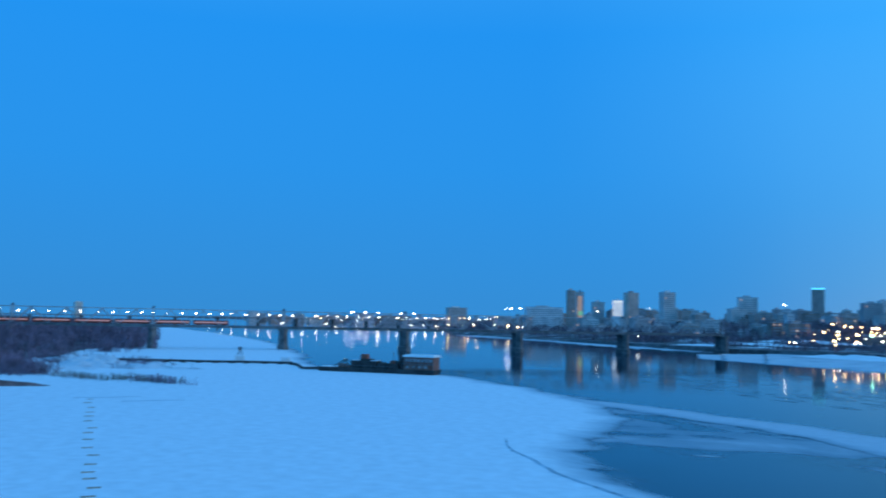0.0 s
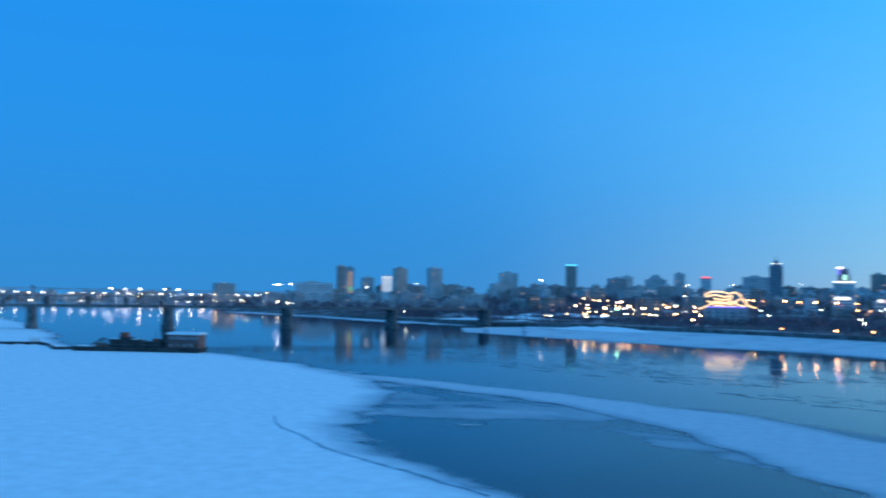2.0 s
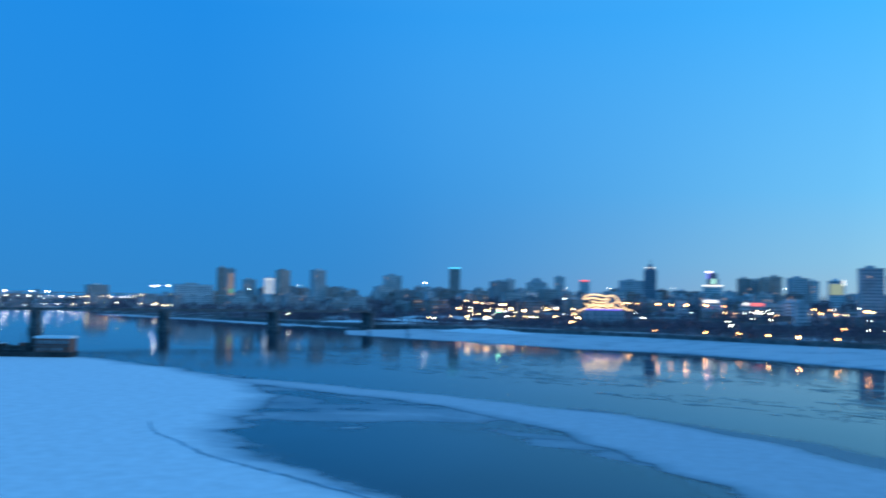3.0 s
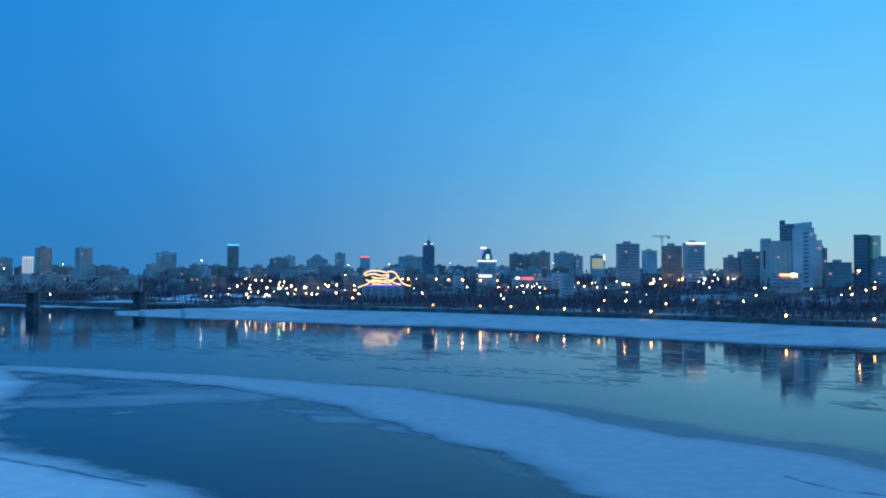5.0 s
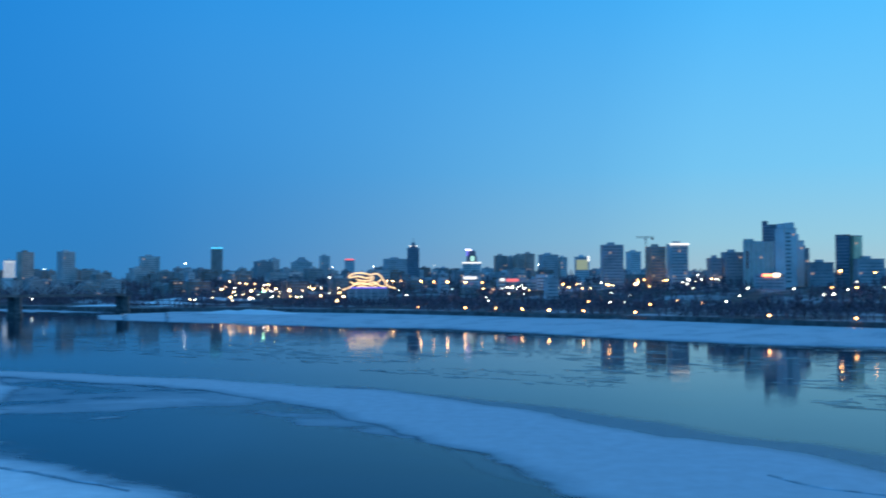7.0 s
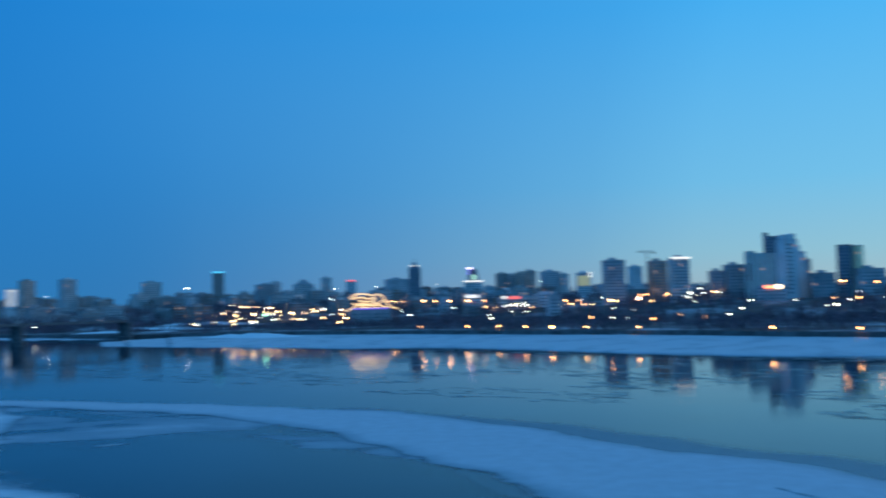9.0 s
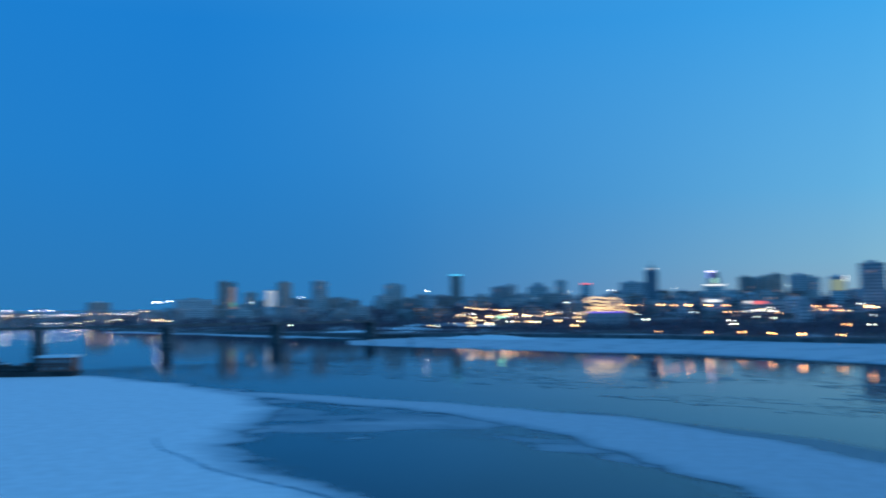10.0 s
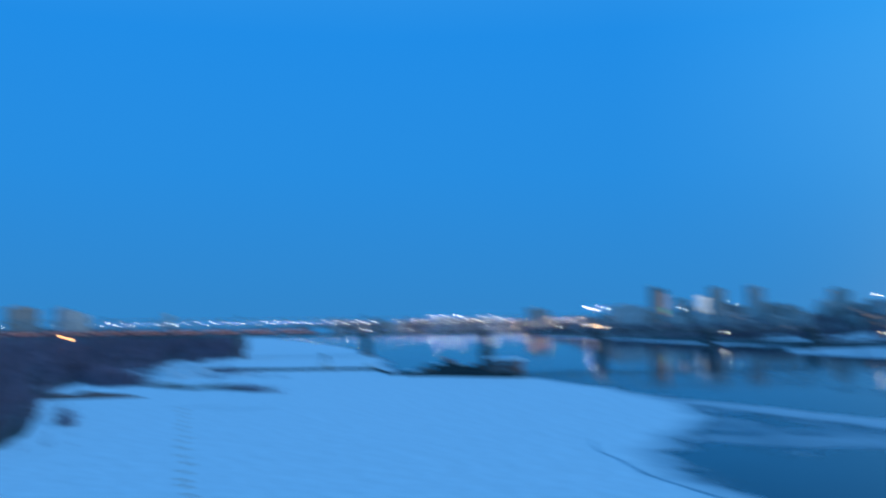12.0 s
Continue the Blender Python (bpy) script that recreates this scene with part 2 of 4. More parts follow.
FAR_WHITE = glowing("far_white_lamp", (0.95, 0.96, 0.88), 34, 0.5)
FAR_WARM = glowing("far_warm_lamp", (1.0, 0.62, 0.28), 40, 0.7)
ROAD_LIGHT = glowing("road_bridge_lamp", (1.0, 0.92, 0.80), 19, 0.5)
WHITE = glowing("white_lamp", (0.95, 0.97, 0.85), 22, 0.8)
STRIP_WHITE = glowing("white_light_strip", (0.95, 0.97, 0.92), 1.8)
CYAN_SIGN = glowing("cyan_sign", (0.08, 0.60, 1.0), 1.5)
RED_SIGN = glowing("red_sign", (1.0, 0.12, 0.10), 1.6)
VIOLET_SIGN = glowing("violet_sign", (0.20, 0.13, 1.0), 1.2)
GREEN_SIGN = glowing("green_lamp", (0.35, 1.0, 0.60), 16)
LIT_WINDOW = glowing("lit_window", (1.0, 0.62, 0.35), 0.55)
LIT_WHITE = glowing("lit_white_facade", (0.85, 0.93, 1.0), 0.8)


# ---- building helpers ----
def mesh_object(name, bm, mat, smooth=False):
    me = bpy.data.meshes.new(name)
    bm.to_mesh(me)
    bm.free()
    me.materials.append(mat)
    if smooth:
        me.polygons.foreach_set("use_smooth", [True] * len(me.polygons))
    return new(name, me)


def part(name, bm, mat, parent, label=""):
    """One mesh object under a thing or a part, in the parent's own space."""
    ob = mesh_object(name, bm, mat)
    ob.parent = parent
    return tagged(ob, label)


def thing(name, m, label, category, group="", kind=""):
    ob = new(name)
    ob.empty_display_size = 1
    ob.matrix_world = m
    return tagged(ob, label, category, group, kind)


def box(bm, x0, y0, z0, x1, y1, z1, taper=0.0):
    g = bmesh.ops.create_cube(bm, size=1.0)
    for v in g["verts"]:
        k = 1 - taper if v.co.z > 0 else 1
        v.co = ((x0 + x1) / 2 + v.co.x * (x1 - x0) * k, (y0 + y1) / 2 + v.co.y * (y1 - y0) * k, z0 if v.co.z < 0 else z1)
    return g["verts"]


def beam(bm, a, b, w, h=None, sides=4):
    """A straight bar from a to b."""
    a, b = Vector(a), Vector(b)
    h = h or w
    q = (b - a).to_track_quat("Z", "Y")
    rings = []
    for p in (a, b):
        ring = []
        for i in range(sides):
            t = 2 * math.pi * (i + 0.5) / sides
            k = 0.7071 if sides == 4 else 0.5
            ring.append(bm.verts.new(p + q @ Vector((math.cos(t) * w * k, math.sin(t) * h * k, 0))))
        rings.append(ring)
    for i in range(sides):
        j = (i + 1) % sides
        bm.faces.new((rings[0][i], rings[0][j], rings[1][j], rings[1][i]))
    bm.faces.new(rings[0][::-1])
    bm.faces.new(rings[1])


def made(*boxes):
    bm = bmesh.new()
    for b in boxes:
        box(bm, *b)
    return bm


def smooth_line(pts, step, wobble=0.0, closed=True, seed=1):
    """Points every step metres along a smooth line through pts, with a natural wobble."""
    rng = np.random.RandomState(seed)
    p = np.array(pts, float)
    n = len(p)
    out = []
    for i in range(n if closed else n - 1):
        ids = [(i + k) % n if closed else min(max(i + k, 0), n - 1) for k in (-1, 0, 1, 2)]
        a, b, c, d = p[ids]
        m = max(2, int(np.hypot(*(c - b)) / step))
        for u in np.arange(m) / m:
            out.append(0.5 * (2 * b + (c - a) * u + (2 * a - 5 * b + 4 * c - d) * u * u + (3 * b - a - 3 * c + d) * u ** 3))
    out = np.array(out)
    if wobble:
        for i, q in enumerate(out):
            s = wobble * (1 + np.hypot(*q) / 250)
            out[i] = q + s * np.array([noise.noise((q[0] * 0.07 + seed, q[1] * 0.07, 0)) + 0.5 * noise.noise((q[0] * 0.3, q[1] * 0.3, seed)),
                                       noise.noise((q[0] * 0.07, q[1] * 0.07, seed + 9)) + 0.5 * noise.noise((q[0] * 0.3, q[1] * 0.3, seed + 5))])
    return out


def slab(name, outline, z0, z1, mat, label, category, kind="structure"):
    """A flat sheet with a sloping rim."""
    bm = bmesh.new()
    c = outline.mean(0)
    low = [bm.verts.new((x, y, z0)) for x, y in outline]
    nxt, prv = np.roll(outline, -1, 0), np.roll(outline, 1, 0)
    t = nxt - prv
    nrm = np.stack([t[:, 1], -t[:, 0]], 1) / (np.hypot(t[:, 0], t[:, 1])[:, None] + 1e-6)
    area = (outline[:, 0] * nxt[:, 1] - nxt[:, 0] * outline[:, 1]).sum()
    inner = outline - nrm * (1 if area > 0 else -1) * (z1 - z0) * 0.1
    top = [bm.verts.new((x, y, z1)) for x, y in inner]
    n = len(low)
    for i in range(n):
        j = (i + 1) % n
        bm.faces.new((low[i], low[j], top[j], top[i]) if area > 0 else (low[j], low[i], top[i], top[j]))
    f = bm.faces.new(top)
    bmesh.ops.triangulate(bm, faces=[f])
    bmesh.ops.recalc_face_normals(bm, faces=bm.faces[:])
    up = sum(fc.normal.z for fc in bm.faces)
    if up < 0:
        bmesh.ops.reverse_faces(bm, faces=bm.faces[:])
    return tagged(mesh_object(name, bm, mat), label, category, kind=kind)


# ---- large structure: land, river, ice ----
def along(pts):
    return np.array(pts, float)


CITY_BANK = along([(-4850, 3300), (-2700, 2850), (-1950, 2620), (-1500, 2300), (-1000, 1480), (-655, 1090), (-465, 945), (-330, 862), (-225, 800), (-150, 800), (-58, 752),
                   (25, 700), (93, 643), (159, 592), (207, 533), (255, 484), (330, 390), (420, 220), (480, 0), (560, -500), (700, -1500), (900, -4900)])
HILL_FOOT = CITY_BANK.copy()


def nearer(az):
    """How far the embankment stands out towards the river from the hill's foot."""
    return np.interp(az, [-24, -10, 0, 30, 60, 90], [1.0, 0.87, 0.83, 0.815, 0.85, 1.0])


CITY_BANK = CITY_BANK * nearer(np.degrees(np.arctan2(CITY_BANK[:, 0], CITY_BANK[:, 1])))[:, None]
LEFT_BANK = along([(-60, -4900), (-120, -900), (-150, -300), (-152, 40), (-180, 84), (-206, 104), (-290, 150), (-345, 189), (-405, 240), (-455, 300),
                   (-508, 352), (-553, 430), (-682, 552), (-1066, 850), (-1800, 1450), (-4850, 2500)])


def side(x, y, line):
    """Signed distance to a bank line, positive on its right-hand side."""
    p = np.stack([x, y], -1)[..., None, :]
    a, b = line[:-1], line[1:]
    d = b - a
    u = np.clip(((p - a) * d).sum(-1) / (d * d).sum(-1), 0, 1)
    gap = p - (a + u[..., None] * d)
    far = np.sqrt((gap * gap).sum(-1))
    k = far.argmin(-1)
    cross = d[k][..., 0] * np.take_along_axis(gap[..., 1], k[..., None], -1)[..., 0] - d[k][..., 1] * np.take_along_axis(gap[..., 0], k[..., None], -1)[..., 0]
    return np.where(cross < 0, 1, -1) * far.min(-1)


def hill_height(x, y):
    x, y = np.asarray(x, float), np.asarray(y, float)
    city = -side(x, y, HILL_FOOT)
    left = -side(x, y, LEFT_BANK)
    low = np.clip((np.degrees(np.arctan2(x, y)) + 42) / 28, 0, 1)
    rise = np.interp(city, [-30, -4, 0, 3, 24, 60, 270, 900, 2200, 5000], [-2.5, -1, 0.2, 2.3, 2.6, 5, 20, 37, 46, 50])
    rise = np.where(rise > 4, 4 + (rise - 4) * (0.25 + 0.75 * low), rise)
    shore = np.interp(left, [-30, -4, 0, 12, 60, 400, 3000], [-2.5, -1, 0.3, 1.2, 2.0, 4, 12])
    wave = 0.6 * np.sin(x * 0.031 + 1) * np.sin(y * 0.027) + 0.4 * np.sin(x * 0.09) * np.sin(y * 0.11 + 2)
    return np.maximum(np.where(city > 0, rise + wave * np.clip(city / 60, 0, 2), rise), np.where(left > 0, shore + 0.5 * wave * np.clip(left / 20, 0, 1), shore))


def ground_height(x, y):
    """The hill and, before it, the raised riverside promenade."""
    x, y = np.asarray(x, float), np.asarray(y, float)
    az = np.degrees(np.arctan2(x, y))
    bank = -side(x, y, CITY_BANK)
    flat = np.interp(bank, [-30, -4, 0, 3, 24, 90, 160, 240], [-2.5, -1, 0.2, 2.3, 2.6, 2.7, 2.7, -3])
    flat = np.where(flat > 0, 25 - (25 - flat) * nearer(az), flat)
    return np.maximum(hill_height(x, y), np.where((az > -24) & (az < 90), flat, -3))


def height(x, y):
    return float(hill_height(np.array(x), np.array(y)))


def polar_land():
    fine = np.radians(np.arange(-80, 45, 0.3))
    rough = np.radians(np.arange(45, 280, 4.0))
    ang = np.concatenate([fine, rough])
    rad = np.concatenate([[0.0], np.geomspace(60, 400, 24), np.arange(410, 1100, 7), np.geomspace(1110, 4900, 60)])
    a, r = np.meshgrid(ang, rad, indexing="ij")
    x, y = np.sin(a) * r, np.cos(a) * r
    z = ground_height(x, y)
    co = np.stack([x, y, z], -1).reshape(-1, 3)
    na, nr = len(ang), len(rad)
    i, j = np.meshgrid(np.arange(na), np.arange(nr - 1), indexing="ij")
    k = (i + 1) % na
    faces = np.stack([i * nr + j, i * nr + j + 1, k * nr + j + 1, k * nr + j], -1).reshape(-1, 4)
    me = bpy.data.meshes.new("ground")
    me.from_pydata(co.tolist(), [], faces.tolist())
    me.polygons.foreach_set("use_smooth", [True] * len(me.polygons))
    me.materials.append(LAND)
    return tagged(new("ground", me), "snow-dusted river banks rising to a dark city hill", "ground", kind="structure")


polar_land()
bm = bmesh.new()
bmesh.ops.create_circle(bm, cap_ends=True, segments=96, radius=4850)
tagged(mesh_object("water", bm, WATER), "dark blue half-frozen river with mirror reflections", "river", kind="structure")

def polar_grid():
    a = np.radians(np.concatenate([np.arange(-76, 46, 0.28), np.arange(46, 284, 6.0)]))
    r = np.concatenate([[0.02, 12, 24, 36], np.geomspace(46, 520, 190), np.geomspace(530, 1500, 40)])
    a, r = np.meshgrid(a, r, indexing="ij")
    return np.sin(a) * r, np.cos(a) * r


GX, GY = polar_grid()


def inward(x, y, outline):
    """Distance to a closed outline, positive inside."""
    best, odd = np.full(x.shape, 1e9), np.zeros(x.shape, bool)
    for (ax, ay), (bx, by) in zip(outline, np.roll(outline, -1, 0)):
        dx, dy = bx - ax, by - ay
        px, py = x - ax, y - ay
        u = np.clip((px * dx + py * dy) / (dx * dx + dy * dy + 1e-9), 0, 1)
        best = np.minimum(best, (px - u * dx) ** 2 + (py - u * dy) ** 2)
        if ay != by:
            odd ^= ((ay > y) != (by > y)) & (px < dx * (y - ay) / dy)
    return np.where(odd, 1, -1) * np.sqrt(best)


def ice_field(name, outline, soft, z1, mat, label, category, z0=0.012, full=1.8):
    """A sheet of ice that grows from nothing at its outline to its full cover some soft metres inside."""
    lo, hi = outline.min(0) - soft, outline.max(0) + soft
    near = (GX > lo[0]) & (GX < hi[0]) & (GY > lo[1]) & (GY < hi[1])
    cover = np.full(GX.shape, -1.0)
    cover[near] = np.clip(inward(GX[near], GY[near], outline) / soft + 0.2, -1, full)
    z = z0 + (z1 - z0) * np.clip(cover, 0, 1) ** 0.8
    na, nr = GX.shape
    i, j = np.meshgrid(np.arange(na), np.arange(nr - 1), indexing="ij")
    k = (i + 1) % na
    faces = np.stack([i * nr + j, i * nr + j + 1, k * nr + j + 1, k * nr + j], -1).reshape(-1, 4)
    flat = cover.ravel()
    faces = faces[flat[faces].max(1) > -0.7]
    used, index = np.unique(faces, return_inverse=True)
    co = np.stack([GX, GY, z], -1).reshape(-1, 3)[used]
    me = bpy.data.meshes.new(name)
    me.from_pydata(co.tolist(), [], index.reshape(-1, 4).tolist())
    me.attributes.new("cover", "FLOAT", "POINT").data.foreach_set("value", flat[used].astype(np.float32))
    me.polygons.foreach_set("use_smooth", [True] * len(me.polygons))
    me.materials.append(mat)
    return tagged(new(name, me), label, category, kind="structure")


# Snow-covered ice along the left bank, reaching under the camera and out to a wet rim.
SHEET = [(-1400, 1180), (-1181, 985), (-816, 753), (-594, 598), (-440, 470), (-345, 378), (-300, 334), (-274, 318), (-234, 336), (-167, 299), (-133, 272), (-108, 246), (-92, 216),
         (-84, 190), (-80, 169), (-72, 154), (-60, 139), (-46, 127), (-32, 114), (-20, 100), (-6, 76), (8, 46), (16, 0), (20, -160), (-160, -160), (-200, 60), (-250, 110), (-370, 170),
         (-490, 280), (-580, 380), (-700, 500), (-1000, 760), (-1400, 1110)]
ice_field("snow_sheet", smooth_line(SHEET, 6.0, 1.5, seed=3), 11.0, 0.30, SNOW_ICE, "wide flat snow-covered sheet of river ice", "ice sheet", 0.02)
# The long tongue of snowy ice that bends across the open water.
BAND = [(-192, 300), (-141, 277), (-108, 263), (-78, 251), (-42, 233), (-10, 215), (9, 195), (28, 171), (36, 155), (46, 144), (57, 134), (62, 120), (66, 96), (60, 66), (34, 66), (26, 90), (20, 105), (14, 121),
        (6, 139), (-2, 152), (-14, 174), (-30, 198), (-47, 213), (-66, 227), (-86, 237), (-110, 249), (-150, 270)]
ice_field("ice_tongue", smooth_line(BAND, 5.0, 1.6, seed=5), 6.5, 0.22, TONGUE_ICE, "curved tongue of snow-covered ice in the river", "ice floe", 0.016)
# Thin new ice on both sides of it.
THIN = [(-140, 276), (-100, 262), (-40, 230), (0, 198), (20, 168), (24, 130), (18, 108), (10, 126), (2, 143), (-4, 151), (-16, 163), (-29, 174), (-41, 183), (-52, 184), (-54, 168), (-63, 172), (-72, 178), (-79, 164), (-96, 186), (-106, 216), (-124, 244)]
ice_field("thin_ice_patch", smooth_line(THIN, 5.0, 2.0, seed=11), 4.0, 0.008, NEW_ICE, "mottled grey-blue patch of thin new ice", "thin ice", 0.005, 0.5)
RIM = [(-20, 224), (-2, 214), (21, 194), (40, 172), (54, 152), (63, 141), (72, 129), (84, 110), (80, 70), (60, 66), (52, 105), (36, 132), (22, 152), (0, 178)]
ice_field("thin_ice_patch", smooth_line(RIM, 5.0, 1.0, seed=14), 4.0, 0.008, NEW_ICE, "mottled grey-blue patch of thin new ice", "thin ice", 0.005)


def wisp(x, y, w, d, seed):
    """A frayed streak of snowy ice lying across the thin ice."""
    rs = random.Random(seed)
    pts = []
    for i in range(9):
        a = 2 * math.pi * i / 9
        q = rs.uniform(0.65, 1.25)
        u, v = math.cos(a) * w * q, math.sin(a) * d * q
        pts.append((x + u * 0.9 + v * 0.43, y + u * 0.43 + v * 0.9))
    ice_field("ice_wisp", smooth_line(pts, 1.5, 0.6, seed=seed), max(0.8, d * 0.7), 0.06, TONGUE_ICE, "frayed pale streak of snowy ice on the thin ice", "ice streak", 0.018)


SLUSHY = [(-185, 300), (-142, 280), (-108, 264), (-74, 250), (-40, 230), (-10, 206), (12, 172), (18, 140), (8, 142), (-2, 150), (-16, 165), (-30, 177), (-44, 190), (-56, 182), (-64, 176), (-76, 182), (-82, 164), (-98, 168), (-116, 206), (-134, 240)]
ice_field("frozen_slush", smooth_line(SLUSHY, 4.0, 2.6, seed=51), 6.0, 0.011, SLUSH, "mottled field of frozen slush beside the snow sheet", "slush", 0.009, 0.30)
for k, (x, y, w, d) in enumerate([(-71, 166, 3.6, 1.3), (-56, 173, 5, 1.8)]):
    wisp(x, y, w, d, 60 + k)


def shore_ice():
    """The snowy shore below the city embankment, rising from the water's edge to the foot of the wall."""
    front = smooth_line([(-215, 655), (-200, 625), (-113, 567), (-40, 520), (18, 496), (64, 446), (106, 395), (141, 364), (186, 345), (260, 320), (330, 260), (390, 190)], 4.0, 1.6, closed=False, seed=17)
    bank_az = np.degrees(np.arctan2(CITY_BANK[:, 0], CITY_BANK[:, 1]))[4:19]
    rows = []
    for i, (x, y) in enumerate(front):
        az = math.degrees(math.atan2(x, y))
        bx, by = np.interp(az, bank_az, CITY_BANK[4:19, 0]), np.interp(az, bank_az, CITY_BANK[4:19, 1])
        foot = 25 - 24.75 * float(nearer(az))
        reach = 0.12 + 0.88 * min(1, i / 26) ** 0.7
        bx, by, foot = x + (bx - x) * reach, y + (by - y) * reach, 0.25 + (foot - 0.25) * reach
        row = [(x, y, -0.15)]
        for k in range(13):
            s = k / 12
            px, py = x + (bx - x) * s * 1.004, y + (by - y) * s * 1.004
            row.append((px, py, 0.18 + (foot - 0.18) * s ** 1.15 + 0.5 * math.sin(math.pi * s) * noise.noise((px * 0.05, py * 0.05, 3)) + 0.12 * noise.noise((px * 0.3, py * 0.3, 1))))
        rows.append(row)
    n = len(rows[0])
    faces = [(i * n + j, (i + 1) * n + j, (i + 1) * n + j + 1, i * n + j + 1) for i in range(len(rows) - 1) for j in range(n - 1)]
    me = bpy.data.meshes.new("shore_ice")
    me.from_pydata([p for row in rows for p in row], [], faces)
    me.polygons.foreach_set("use_smooth", [True] * len(me.polygons))
    me.materials.append(WET_SNOW)
    return tagged(new("shore_ice", me), "white strip of snow-covered shore sloping up to the embankment", "ice sheet", kind="structure")


shore_ice()
FAR = [(-700, 1080), (-565, 985), (-467, 920), (-397, 845), (-340, 806), (-277, 782), (-240, 790), (-330, 872), (-470, 952), (-660, 1098)]
slab("far_shore_ice", smooth_line(FAR, 6.0, 2.0, seed=19), 0.02, 0.32, WET_SNOW, "narrow white strip of shore ice beyond the bridge", "ice sheet")


def floes():
    """Drifting plates of thin ice on the open water."""
    rng = random.Random(5)
    bm = bmesh.new()
    n = 0
    while n < 1700:
        a, r = radians(rng.uniform(-32, 36)), 150 + 330 * rng.random() ** 0.8
        x, y = math.sin(a) * r, math.cos(a) * r
        if side(np.array(x), np.array(y), HILL_FOOT) < 150 or x < -170 or y < 250 - x * 0.80 or noise.noise((x * 0.02, y * 0.03, 2)) < -0.12:
            continue
        n += 1
        w, d = 0.6 + 5.5 * rng.random() ** 2.5, rng.uniform(0.3, 1.3)
        vs = []
        for i in range(9):
            t = 2 * math.pi * i / 9
            q = rng.uniform(0.6, 1.2)
            u, v = math.cos(t) * w * q, math.sin(t) * d * q
            vs.append(bm.verts.new((x + u * 0.86 + v * 0.5, y - u * 0.5 + v * 0.86, 0.02 + 0.00002 * n)))
        bm.faces.new(vs)
    ob = mesh_object("drift_ice", bm, THIN_ICE)
    return tagged(ob, "thin plates of drifting ice on open water", "drift ice", kind="stuff")


floes()


# ---- railway bridge ----
FOOT, ALONG = Vector((-501.8, 421.0, 0)), Vector((0.643, 0.766, 0))
SPAN, DECK = 88.0, 16.2
YAW = math.degrees(math.atan2(ALONG.y, ALONG.x))


def railway_bridge():
    m = Matrix.Translation(FOOT + ALONG * 70.0) @ pose(0, 0, 0, 0, 0, YAW)
    bridge = thing("railway_bridge", m, "grey steel truss railway bridge on dark stone piers", "bridge")
    pier = None
    for i in range(-6, 5):
        x = i * SPAN
        if pier is None:
            bm = bmesh.new()
            rings = []
            for z, w, d in ((-3, 3.6, 8.5), (3, 3.4, 8.2), (3.6, 2.9, 7.6), (DECK - 3.2, 2.6, 7.0), (DECK - 3.0, 3.1, 7.5), (DECK - 1.6, 3.1, 7.5)):
                pts = [(-w, -d * 0.7), (0, -d), (w, -d * 0.7), (w, d * 0.7), (0, d), (-w, d * 0.7)]
                rings.append([bm.verts.new((px, py, z)) for px, py in pts])
            for a, b in zip(rings, rings[1:]):
                for k in range(6):
                    bm.faces.new((a[k], a[(k + 1) % 6], b[(k + 1) % 6], b[k]))
            bm.faces.new(rings[-1])
            pier = part("pier", bm, STONE, bridge, "tapered dark stone pier")
            pier.location = (x, 0, 0)
        else:
            p = pier.copy()
            scene.collection.objects.link(p)
            p.location = (x, 0, 0)
    first = {}
    for i in range(-6, 4):
        x = i * SPAN
        if not first:
            bm = made((0.3, -3.2, DECK - 1.5, SPAN - 0.3, 3.2, DECK - 0.5))
            for y in (-3.4, 3.4):
                box(bm, 0.3, y - 0.3, DECK - 1.6, SPAN - 0.3, y + 0.3, DECK + 0.2)
            first["deck"] = part("deck", bm, STEEL, bridge)
            n, top = 8, DECK + 10.6
            step = SPAN / n

            def member(name, p, q, w, mat=PALE_STEEL):
                bm = bmesh.new()
                beam(bm, p, q, w)
                first[len(first)] = part(name, bm, mat, bridge)

            for y in (-3.4, 3.4):
                for k in range(n):
                    member("top_chord", (k * step + 0.1, y, top), ((k + 1) * step - 0.1, y, top), 0.6)
                member("end_post", (0.5, y, DECK), (0.5, y, top - 0.3), 0.6)
                member("end_post", (SPAN - 0.5, y, DECK), (SPAN - 0.5, y, top - 0.3), 0.6)
                for k in range(n):
                    if k:
                        member("vertical", (k * step, y, DECK), (k * step, y, top - 0.3), 0.2)
                    up = k % 2 == 1
                    member("diagonal", (k * step + (0.5 if k == 0 else 0), y, top - 0.5 if up else DECK), ((k + 1) * step - (0.5 if k == n - 1 else 0), y, DECK if up else top - 0.5), 0.5)
            member("portal_box", (0.0, -1.6, top + 1.2), (0.0, 1.6, top + 1.2), 1.5, STEEL)
            for k in range(1, 8):
                member("cross_brace", (k * SPAN / 8, -3.4, DECK + 10.2), (k * SPAN / 8, 3.4, DECK + 10.2), 0.3, STEEL)
            for o in first.values():
                o.location = (x, 0, 0)
        else:
            for o in first.values():
                c = o.copy()
                scene.collection.objects.link(c)
                c.location = (x, 0, 0)
    return bridge


railway_bridge()


# Glow added at window height so the carriages read red under blue dusk.
CARRIAGE_GLOW = glowing("carriage_red_glow", (1.0, 0.46, 0.38), 0.34)


